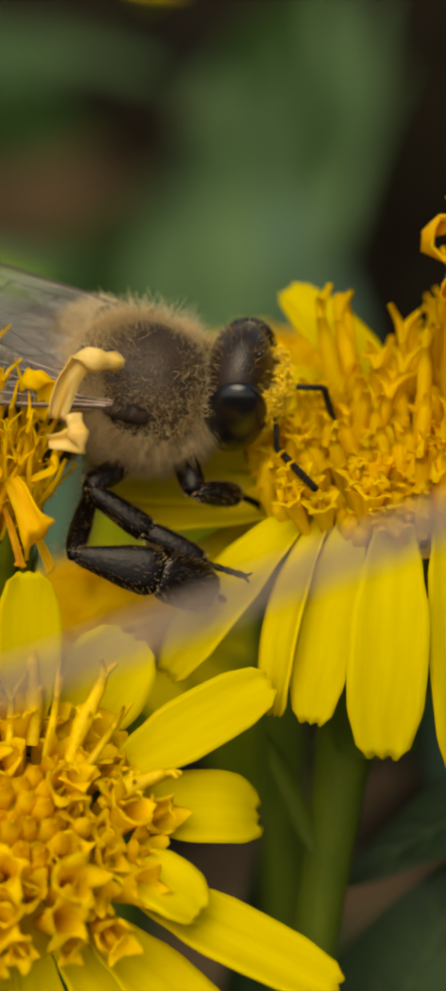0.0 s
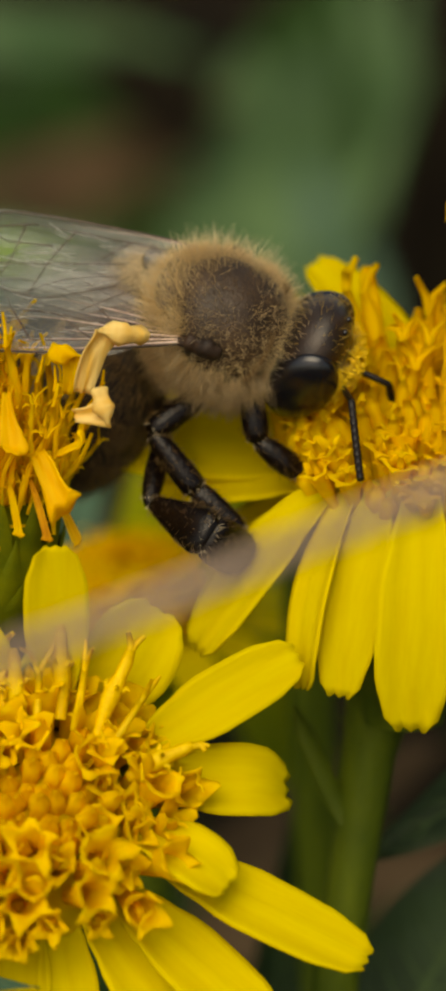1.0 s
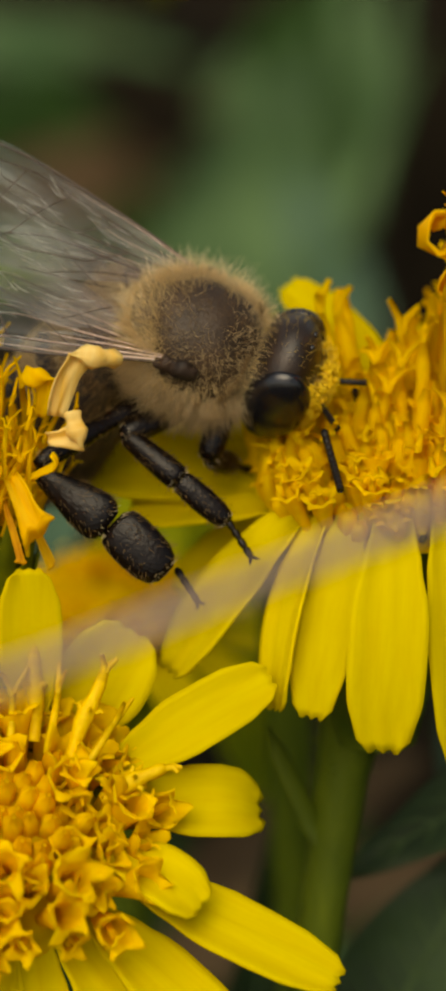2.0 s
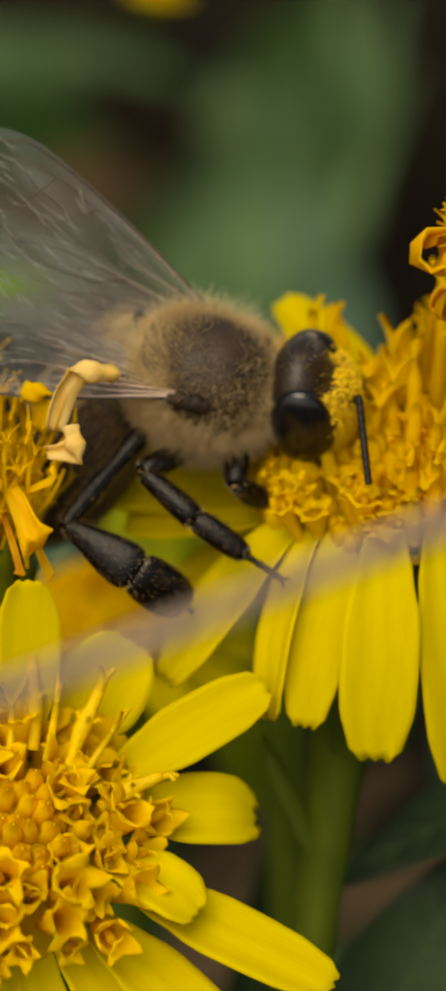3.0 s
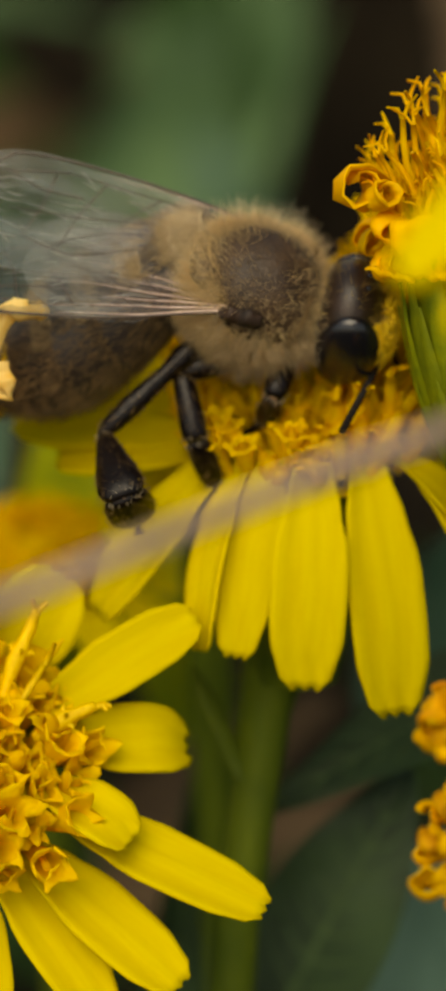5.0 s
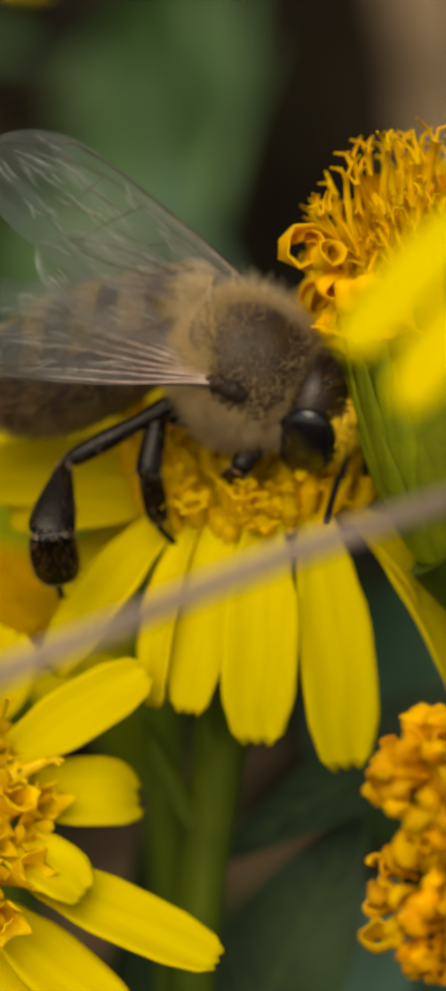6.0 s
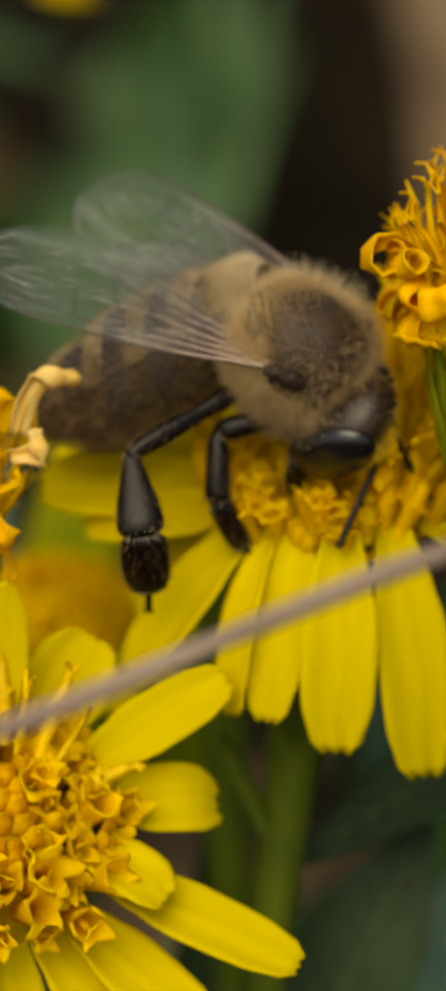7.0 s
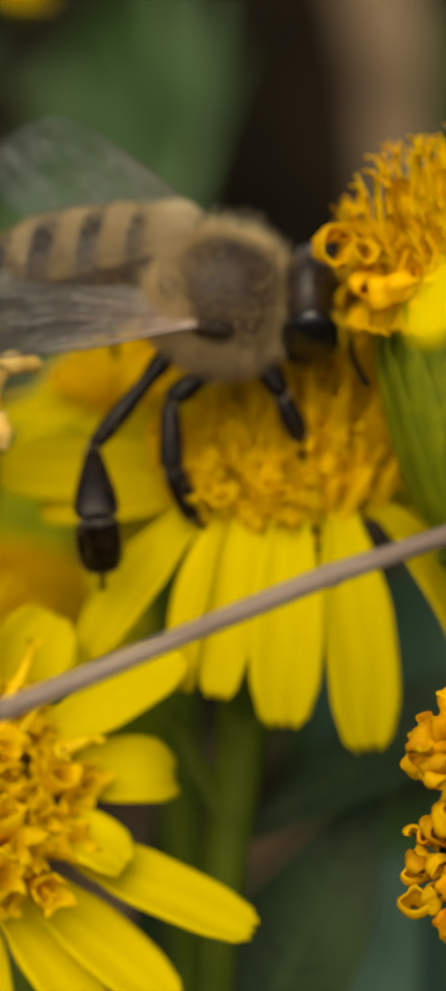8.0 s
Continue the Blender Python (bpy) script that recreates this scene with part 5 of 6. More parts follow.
# large forms: base, tip, face, width
for base, tip, face, width, mat, label in (
    ((-3.6, 150, 8), (6.8, 150, 43), (-0.3, -0.9, 0.4), 14.5, LEAF_PALE, "broad pale green leaf standing upright"),
    ((3.5, 140, 10), (13, 144, 40), (0.3, -0.9, 0.3), 4.5, LEAF_PALE, "narrow pale green leaf standing upright"),
    ((-8, 165, 12), (2, 165, 33), (0.2, -0.9, 0.3), 5, LEAF, "dark green leaf standing upright"),
    ((9, 138, 8), (3, 140, 24), (-0.2, -0.9, 0.3), 5, LEAF_BLUE, "blue-green leaf leaning on another"),
    ((-34, 140, 33), (-2.5, 150, 36), (0, -0.8, 0.6), 6, LEAF_PALE, "pale green leaf lying nearly level"),
    ((-30, 120, 12), (-9, 120, 17.5), (0, -0.7, 0.7), 6, LEAF_PALE, "pale green leaf low behind the bee"),
    ((-24, 60, 9), (-8.0, 50, 11.2), (0, -0.7, 0.7), 4.0, LEAF_MID, "bright green leaf tip behind the bee"),
    ((13.0, 9, -6.6), (3.3, 7, -11.0), (-0.1, -0.85, 0.5), 3.0, LEAF_NEAR, "dark green leaf below the flower"),
    ((3.3, 11, -19.5), (7.8, 9, -10.6), (-0.2, -0.95, 0.2), 4.4, LEAF_NEAR, "dark green leaf with a pale midrib"),
    ((-1, 24, -26), (3.2, 18, -8.5), (0.4, -0.9, 0.1), 2.6, LEAF_NEAR, "narrow dark green leaf beside the stem"),
    ((12, 24, -24), (13, 21, -12.5), (0.3, -0.9, 0.2), 7.0, LEAF_BLUE, "blue-green leaf low in the shade"),
    ((9, 30, -12), (15, 24, -2), (0.1, -0.9, 0.3), 6.5, LEAF_BLUE, "blue-green leaf behind the drooping rays"),
    ((-9.5, 36, -8), (-6.2, 33, 2.5), (-0.1, -0.9, 0.4), 3.0, LEAF_BLUE, "dark green leaf behind the bee's legs"),
    ((-4.4, 34, -12), (-3.2, 28, 4.5), (-0.2, -0.7, 0.7), 4.2, LEAF_LIME, "young yellow-green leaf under the bee"),
    ((1.2, 34, -12), (-0.8, 27, 4.0), (0.1, -0.7, 0.7), 4.4, LEAF_LIME, "young yellow-green leaf behind the bee's legs"),
    # added sheet, its black stands for shade between the leaves
    ((-3.5, 147, 26.5), (-14.5, 146, 34), (0.2, -0.9, 0.3), 6, SHADE, "black leaf-shaped sheet painted as a shaded gap among green leaves"),
    ((0, 146, 32), (7, 144, 39), (0.1, -0.9, 0.3), 4, LEAF, "dark green leaf across a paler one"),
    ((3.5, 138, 12), (13.5, 138, 33), (0.2, -0.9, 0.3), 1.6, LEAF_PALE, "thin pale grass blade"),
    ((8, 142, 20), (6, 142, 40), (0.2, -0.9, 0.3), 2.0, LEAF, "narrow dark green blade"),
    ((-19, 150, 19), (-1.5, 148, 30), (0.2, -0.9, 0.3), 3.4, DEAD, "dry brown stalk leaning among leaves"),
    ((-12, -1.0, -14.0), (-5.9, -4.2, -12.7), (0, -0.5, 0.85), 1.0, LEAF_BLUE, "thin blue-green leaf tip below the daisy")):
    leaf(base, tip, face, width, mat, label, rib=LEAF_RIB if mat is LEAF_NEAR else None)
for base, tip, width in (((-40, 165, 18), (6, 175, 36), 6), ((-6, 60, -24), (12, 66, -17), 4), ((-3, 40, -17), (8, 44, -10.5), 3)):
    leaf(base, tip, (0, -0.8, 0.6), width, DEAD, "dry brown leaf among the stems", group="dry leaves")
# undergrowth that closes the background
rng = random.Random(12)
for i in range(190):
    x, y = rng.uniform(-130, 130), rng.uniform(190, 430)
    foot = Vector((x, y, y * math.tan(radians(30)) - 185))
    l = rng.uniform(25, 60)
    tip = foot + Vector((rng.uniform(-0.7, 0.7) * l, rng.uniform(-0.6, 0.3) * l, rng.uniform(0.1, 0.8) * l))
    leaf(foot, tip, (rng.uniform(-0.4, 0.4), -0.8, 0.5), rng.uniform(5, 12), LEAF if rng.random() < 0.75 else (LEAF_PALE if rng.random() < 0.6 else DEAD), "green leaf in the undergrowth", sag=0.2)
# added black sheet: deep shade painted as a leaf shape
leaf((17, 169, 4), (21, 171, 52), (-0.1, -0.9, 0.2), 14, SHADE, "black leaf-shaped sheet painted as a gap of deep shade", group="dry leaves")
leaf((24.6, 175, 17), (28.4, 178, 54), (-0.1, -0.9, 0.4), 13, DRY, "dry pale brown leaf standing upright", group="dry leaves")
leaf((7.8, 20, -24), (9.6, 18.5, -13.6), (-0.2, -0.8, 0.5), 3.6, LEAF_TEAL, "pale blue-green leaf low in the shade")

# ---- ground ----
bm = bmesh.new()
GRID = [0, 15, 30, 50, 75, 100, 130, 165, 200, 240, 290, 350, 430, 540, 700, 1000, 2000, 8000, 60000, 400000]
axis = [-g for g in GRID[:0:-1]] + GRID
rows = [[bm.verts.new((x, y + 180, (6 * noise.noise(Vector((x, y, 3)) * 0.012) + 3 * noise.noise(Vector((x, y, 7)) * 0.045)) if max(abs(x), abs(y)) < 1500 else 0)) for x in axis] for y in axis]
for a, b in zip(rows, rows[1:]):
    for j in range(len(axis) - 1):
        bm.faces.new((a[j], a[j + 1], b[j + 1], b[j]))
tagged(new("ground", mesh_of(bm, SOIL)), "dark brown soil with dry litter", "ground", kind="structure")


def motions():
    """Keys the bee, its moving parts, the swaying twig and the daisy that gives under the bee."""
    walk(honeybee, [(t, place(x, y, z) @ bee_turn(a, r, p)) for t, x, y, z, a, r, p in
        [(0, -2.31, 1.70, 3.07, 10, 52, 0),
        (0.5, -2.37, 1.67, 3.06, 12, 52, 0),
        (1, -0.91, 1.63, 4.11, 16, 52, 0),
        (1.5, -1.11, 1.60, 4.19, 17, 52, 0),
        (2.8, -0.32, 1.51, 3.79, 12, 52, 0),
        (3, -0.47, 1.50, 3.57, 12, 50, 0),
        (3.5, 2.22, 0.90, 5.25, 15, 50, 0),
        (4, 1.93, 0.75, 4.47, 12, 50, 0),
        (4.5, 2.27, 0.60, 4.22, 10, 52, 0),
        (5, 3.01, 0.00, 4.15, 10, 52, 0),
        (5.2, 2.77, 0.00, 3.99, 15, 52, 0),
        (6.5, 5.01, -0.20, 3.63, 25, 55, 0),
        (7, 3.59, -0.20, 4.29, 22, 55, 0),
        (7.5, 2.04, -0.20, 4.60, 15, 58, 0),
        (8, 2.55, -0.20, 5.55, 5, 58, 0)]])
    walk(bee_head, [(t, millimetres(x, y, z) @ pose(0, 0, 0, 0, down, 0)) for t, x, y, z, down in
        [(0, 2.54, 0.54, 0.23, 5),
        (0.5, 2.57, 0.52, 0.23, 3),
        (1, 2.59, -0.00, -0.18, 18),
        (1.5, 2.53, 0.10, -0.10, 17),
        (2.8, 2.52, -0.18, -0.34, -9),
        (3, 2.89, 0.21, -0.02, -14),
        (3.5, 2.79, -0.31, -0.46, -11),
        (4, 2.92, -0.49, -0.62, -7),
        (4.5, 2.57, -0.28, -0.41, 1),
        (5, 2.75, -0.17, -0.32, 1),
        (5.2, 2.47, -0.18, -0.33, -1),
        (6.5, 2.22, -0.45, -0.49, -12),
        (7, 1.83, -1.05, -0.91, 32),
        (7.5, 2.30, 0.02, -0.18, 16),
        (8, 2.66, 0.01, -0.18, -1)]])
    walk(bee_abdomen, [(t, millimetres(-0.6, 0, -0.05) @ aimed((x, y, z), (0, 0, 1))) for t, x, y, z in
        [(0, 0.61, -0.15, 0.78),
        (0.5, 0.56, -0.11, 0.82),
        (1, 0.46, 0.18, 0.87),
        (1.5, 0.52, 0.20, 0.83),
        (2.8, 0.57, 0.20, 0.79),
        (3, 0.58, 0.17, 0.80),
        (3.5, 0.61, 0.34, 0.71),
        (4, 0.77, 0.28, 0.57),
        (4.5, 0.84, 0.20, 0.51),
        (5, 0.83, 0.15, 0.53),
        (5.2, 0.79, 0.20, 0.58),
        (6.5, 0.86, 0.15, 0.49),
        (7, 0.73, 0.13, 0.68),
        (7.5, 0.94, -0.08, 0.32),
        (8, 0.94, -0.16, 0.30)]])
    for wing in left_wings:
        walk(wing, [(t, millimetres(-0.10, 1.50, 1.10) @ aimed((x, y, z), (a, b, c))) for t, x, y, z, a, b, c in
            [(0, -0.91, 0.34, -0.22, -0.30, -0.19, 0.93),
        (0.5, -0.96, 0.17, -0.24, -0.27, -0.13, 0.95),
        (1, -0.99, -0.01, -0.14, -0.14, -0.15, 0.98),
        (1.5, -1.00, 0.03, -0.00, -0.00, -0.14, 0.99),
        (2.8, -0.80, 0.46, 0.38, -0.10, -0.14, 0.97),
        (3, -0.85, 0.31, 0.43, 0.17, -0.61, 0.77),
        (3.5, -0.96, 0.16, 0.24, 0.18, -0.32, 0.93),
        (4, -0.83, 0.50, 0.23, -0.26, -0.72, 0.65),
        (4.5, -0.99, 0.09, 0.10, 0.06, -0.33, 0.94),
        (5, -0.99, 0.06, 0.12, 0.09, -0.45, 0.89),
        (5.2, -0.99, 0.01, 0.14, -0.13, -0.14, 0.97),
        (6.5, -0.93, 0.27, 0.26, 0.13, -0.42, 0.90),
        (7, -0.80, 0.51, -0.32, -0.54, -0.36, 0.76),
        (7.3, -0.54, 0.84, -0.06, 0.34, 0.08, 0.95),
        (7.5, 0.17, 0.65, 0.74, 0.88, -0.44, 0.19),
        (7.7, -0.54, 0.82, -0.20, 0.31, 0.02, 0.95),
        (8, -0.63, 0.73, -0.26, -0.52, -0.15, 0.84)]])
    for wing in right_wings:
        walk(wing, [(t, millimetres(-0.10, -1.60, 0.90) @ aimed((x, y, z), (a, b, c))) for t, x, y, z, a, b, c in
            [(0, -1.00, -0.05, -0.08, -0.10, -0.03, 0.99),
        (0.5, -0.98, -0.12, -0.14, -0.12, -0.03, 0.99),
        (1.0, -0.96, -0.19, -0.21, -0.17, -0.04, 0.99),
        (1.5, -0.97, -0.16, -0.17, -0.18, -0.04, 0.98),
        (2.8, -1.00, -0.01, -0.04, -0.12, -0.03, 0.99),
        (3.0, -0.99, -0.10, -0.11, -0.12, -0.06, 0.99),
        (3.5, -0.95, -0.19, -0.23, -0.16, -0.07, 0.99),
        (4.0, -0.99, -0.08, -0.13, -0.12, -0.06, 0.99),
        (4.5, -0.99, -0.09, -0.15, -0.10, -0.03, 0.99),
        (5.0, -0.99, -0.07, -0.14, -0.10, -0.03, 0.99),
        (5.2, -0.96, -0.16, -0.21, -0.16, -0.04, 0.99),
        (6.5, -0.94, -0.31, -0.13, -0.25, -0.01, 0.97),
        (7.0, -0.99, -0.04, -0.17, -0.22, -0.00, 0.97),
        (7.3, -0.98, -0.09, -0.19, -0.18, 0.04, 0.98),
        (7.5, -0.97, -0.13, -0.19, -0.16, 0.07, 0.99),
        (7.7, -0.97, -0.10, -0.21, -0.11, 0.08, 0.99),
        (8.0, -0.98, -0.20, -0.07, -0.05, 0.08, 1.00)]])
    walk(right_front_leg[0], [(t, millimetres(x, y, z) @ aimed((a, b, c), LEG_FACE)) for t, x, y, z, a, b, c in
        [(0, 1.30, -1.00, -1.00, 0.42, -0.90, -0.09),
        (0.5, 1.30, -1.00, -1.00, 0.63, -0.61, -0.48),
        (1.0, 1.30, -1.00, -1.00, 0.40, -0.72, -0.57),
        (1.5, 1.30, -1.00, -1.00, 0.05, -0.80, -0.59),
        (2.8, 1.30, -1.00, -1.00, -0.08, -0.79, -0.61),
        (3.0, 1.30, -1.00, -1.00, 0.12, -0.98, -0.15),
        (3.5, 1.30, -1.00, -1.00, 0.52, -0.86, -0.02),
        (4.0, 1.30, -1.00, -1.00, 0.20, -0.98, 0.10),
        (4.5, 1.30, -1.00, -1.00, -0.08, -0.98, 0.20),
        (5.0, 1.30, -1.00, -1.00, -0.16, -0.95, -0.27),
        (5.2, 1.30, -1.00, -1.00, -0.20, -0.94, 0.28),
        (6.5, 1.30, -1.00, -1.00, -0.12, -0.80, -0.58),
        (7.0, 1.30, -1.00, -1.00, -0.18, -0.79, -0.58),
        (7.5, 1.30, -1.00, -1.00, 0.73, -0.59, -0.34),
        (8.0, 1.30, -1.00, -1.00, 0.49, -0.75, -0.45)]])
    walk(right_front_leg[1], [(t, millimetres(x, y, z) @ aimed((a, b, c), LEG_FACE)) for t, x, y, z, a, b, c in
        [(0, 1.97, -2.45, -1.14, 0.81, 0.42, -0.41),
        (0.5, 2.31, -1.98, -1.77, 0.57, 0.51, -0.64),
        (1.0, 1.94, -2.15, -1.91, 0.92, -0.19, -0.35),
        (1.5, 1.38, -2.29, -1.95, 0.62, 0.58, -0.52),
        (2.8, 1.17, -2.26, -1.97, 0.47, 0.42, -0.77),
        (3.0, 1.50, -2.57, -1.23, 0.57, 0.37, -0.73),
        (3.5, 2.12, -2.37, -1.03, 0.20, -0.12, -0.97),
        (4.0, 1.61, -2.56, -0.84, 0.00, -0.36, -0.93),
        (4.5, 1.17, -2.56, -0.68, -0.05, -0.11, -0.99),
        (5.0, 1.05, -2.52, -1.44, -0.07, 0.16, -0.98),
        (5.2, 0.98, -2.50, -0.54, -0.11, -0.09, -0.99),
        (6.5, 1.11, -2.29, -1.93, -0.06, 0.29, -0.95),
        (7.0, 1.01, -2.27, -1.93, 0.26, -0.00, -0.96),
        (7.5, 2.47, -1.94, -1.54, 0.57, 0.50, -0.65),
        (8.0, 2.08, -2.20, -1.71, 0.47, -0.60, -0.65)]])
    walk(right_front_leg[2], [(t, millimetres(x, y, z) @ aimed((a, b, c), LEG_FACE)) for t, x, y, z, a, b, c in
        [(0, 3.19, -1.81, -1.75, 0.52, 0.40, -0.76),
        (0.5, 3.17, -1.21, -2.73, 0.52, 0.48, -0.71),
        (1.0, 3.32, -2.42, -2.44, 0.81, 0.19, -0.55),
        (1.5, 2.32, -1.42, -2.74, 0.43, 0.53, -0.73),
        (2.8, 1.88, -1.63, -3.13, 0.43, 0.48, -0.76),
        (3.0, 2.36, -2.02, -2.33, 0.50, 0.57, -0.66),
        (3.5, 2.43, -2.55, -2.49, -0.51, -0.65, -0.56),
        (4.0, 1.62, -3.11, -2.24, 0.22, 0.31, -0.92),
        (4.5, 1.10, -2.73, -2.17, 0.21, 0.18, -0.96),
        (5.0, 0.94, -2.28, -2.92, -0.49, 0.16, -0.86),
        (5.2, 0.82, -2.64, -2.03, 0.06, 0.16, -0.99),
        (6.5, 1.02, -1.85, -3.36, 0.03, 0.42, -0.91),
        (7.0, 1.41, -2.27, -3.38, 0.44, 0.49, -0.75),
        (7.5, 3.33, -1.19, -2.52, 0.53, -0.04, -0.85),
        (8.0, 2.79, -3.09, -2.69, 0.19, -0.19, -0.96)]])
    walk(right_mid_leg[0], [(t, millimetres(x, y, z) @ aimed((a, b, c), LEG_FACE)) for t, x, y, z, a, b, c in
        [(0, 0.30, -1.30, -1.20, -0.58, -0.81, 0.04),
        (0.5, 0.30, -1.30, -1.20, -0.31, -0.94, 0.15),
        (1.0, 0.30, -1.30, -1.20, -0.59, -0.72, -0.37),
        (1.5, 0.30, -1.30, -1.20, -0.68, -0.73, 0.01),
        (2.8, 0.30, -1.30, -1.20, -0.70, -0.71, -0.05),
        (3.0, 0.30, -1.30, -1.20, -0.68, -0.73, 0.01),
        (3.5, 0.30, -1.30, -1.20, -0.57, -0.80, -0.20),
        (4.0, 0.30, -1.30, -1.20, -0.86, -0.49, 0.13),
        (4.5, 0.30, -1.30, -1.20, -1.00, -0.02, -0.01),
        (5.0, 0.30, -1.30, -1.20, -0.93, -0.29, -0.24),
        (5.2, 0.30, -1.30, -1.20, -0.99, -0.14, 0.02),
        (6.5, 0.30, -1.30, -1.20, -0.93, -0.29, -0.22),
        (7.0, 0.30, -1.30, -1.20, -0.80, -0.47, -0.37),
        (7.5, 0.30, -1.30, -1.20, -0.71, -0.58, -0.41),
        (8.0, 0.30, -1.30, -1.20, -0.72, -0.56, -0.40)]])
    walk(right_mid_leg[1], [(t, millimetres(x, y, z) @ aimed((a, b, c), LEG_FACE)) for t, x, y, z, a, b, c in
        [(0, -0.92, -3.01, -1.11, 0.90, -0.34, -0.28),
        (0.5, -0.36, -3.27, -0.88, 0.91, -0.32, -0.26),
        (1.0, -0.93, -2.81, -1.98, 0.79, -0.47, -0.38),
        (1.5, -1.13, -2.83, -1.17, 0.88, -0.47, 0.00),
        (2.8, -1.17, -2.80, -1.30, 0.88, -0.36, -0.29),
        (3.0, -1.13, -2.84, -1.17, 0.86, -0.47, -0.21),
        (3.5, -0.90, -2.98, -1.61, 0.56, -0.63, -0.54),
        (4.0, -1.51, -2.33, -0.92, 0.53, -0.84, -0.10),
        (4.5, -1.80, -1.34, -1.21, 0.29, -0.94, -0.18),
        (5.0, -1.64, -1.91, -1.71, 0.36, -0.80, -0.49),
        (5.2, -1.78, -1.60, -1.15, 0.57, -0.82, -0.04),
        (6.5, -1.66, -1.90, -1.66, 0.02, -0.83, -0.56),
        (7.0, -1.39, -2.28, -1.97, 0.35, -0.78, -0.52),
        (7.5, -1.18, -2.52, -2.06, 0.59, -0.70, -0.41),
        (8.0, -1.21, -2.49, -2.05, 0.08, -0.85, -0.52)]])
    walk(right_mid_leg[2], [(t, millimetres(x, y, z) @ aimed((a, b, c), LEG_FACE)) for t, x, y, z, a, b, c in
        [(0, 0.87, -3.69, -1.68, 0.95, -0.26, -0.19),
        (0.5, 1.46, -3.91, -1.40, 0.93, -0.29, -0.21),
        (1.0, 0.66, -3.76, -2.74, 0.88, -0.38, -0.28),
        (1.5, 0.63, -3.77, -1.17, 0.91, -0.33, -0.26),
        (2.8, 0.60, -3.52, -1.89, 0.88, -0.38, -0.28),
        (3.0, 0.58, -3.78, -1.58, 0.91, -0.32, -0.25),
        (3.5, 0.22, -4.24, -2.68, 0.46, -0.34, -0.82),
        (4.0, -0.44, -4.01, -1.12, 0.62, -0.11, -0.78),
        (4.5, -1.22, -3.22, -1.57, 0.16, -0.09, -0.98),
        (5.0, -0.93, -3.51, -2.68, 0.42, -0.14, -0.90),
        (5.2, -0.65, -3.25, -1.24, 0.76, -0.29, -0.58),
        (6.5, -1.62, -3.55, -2.79, 0.32, -0.22, -0.92),
        (7.0, -0.69, -3.83, -3.02, 0.68, -0.21, -0.71),
        (7.5, -0.01, -3.91, -2.88, 0.69, -0.22, -0.69),
        (8.0, -1.04, -4.18, -3.09, 0.45, -0.55, -0.71)]])
    walk(right_mid_leg[3], [(t, millimetres(x, y, z) @ aimed((a, b, c), LEG_FACE)) for t, x, y, z, a, b, c in
        [(0, 2.52, -4.15, -2.02, 0.99, -0.12, -0.07),
        (0.5, 3.10, -4.43, -1.76, 0.98, -0.19, -0.11),
        (1.0, 2.20, -4.42, -3.24, 0.74, 0.12, -0.66),
        (1.5, 2.22, -4.34, -1.62, 0.90, -0.35, -0.26),
        (2.8, 2.14, -4.19, -2.38, 0.60, -0.65, -0.46),
        (3.0, 2.18, -4.34, -2.03, 0.92, -0.31, -0.23),
        (3.5, 1.03, -4.84, -4.11, 0.31, -0.53, -0.79),
        (4.0, 0.64, -4.20, -2.48, 0.66, -0.33, -0.68),
        (4.5, -0.94, -3.39, -3.29, -0.08, 0.18, -0.98),
        (5.0, -0.20, -3.75, -4.25, 0.08, -0.63, -0.77),
        (5.2, 0.69, -3.76, -2.26, 0.43, -0.38, -0.81),
        (6.5, -1.07, -3.94, -4.41, 0.84, 0.08, -0.53),
        (7.0, 0.50, -4.19, -4.26, 0.74, 0.25, -0.62),
        (7.5, 1.19, -4.30, -4.10, 0.72, 0.21, -0.66),
        (8.0, -0.26, -5.14, -4.33, 0.69, -0.08, -0.72)]])
    walk(right_hind_leg[0], [(t, millimetres(x, y, z) @ aimed((a, b, c), LEG_FACE)) for t, x, y, z, a, b, c in
        [(0, -0.85, -1.44, -2.25, -0.04, -0.98, 0.21),
        (0.5, -0.82, -1.33, -2.37, 0.11, -0.97, 0.20),
        (1.0, -0.76, -0.58, -3.27, 0.07, -1.00, 0.03),
        (1.5, -0.75, -1.60, -1.94, -0.30, -0.93, 0.20),
        (2.8, -1.30, -1.40, -0.95, -0.70, -0.60, -0.38),
        (3.0, -1.30, -1.40, -0.95, -0.45, -0.84, -0.31),
        (3.5, -1.30, -1.40, -0.95, -0.41, -0.71, -0.57),
        (4.0, -1.30, -1.40, -0.95, -0.71, -0.56, -0.43),
        (4.5, -1.30, -1.40, -0.95, -0.68, -0.59, -0.44),
        (5.0, -1.30, -1.40, -0.95, -0.61, -0.64, -0.47),
        (5.2, -1.30, -1.40, -0.95, -0.52, -0.69, -0.51),
        (6.5, -1.30, -1.40, -0.95, -0.68, -0.61, -0.40),
        (7.0, -1.30, -1.40, -0.95, -0.60, -0.77, -0.21),
        (7.5, -1.30, -1.40, -0.95, -0.41, -0.91, 0.05),
        (8.0, -1.30, -1.40, -0.95, -0.58, -0.68, -0.45)]])
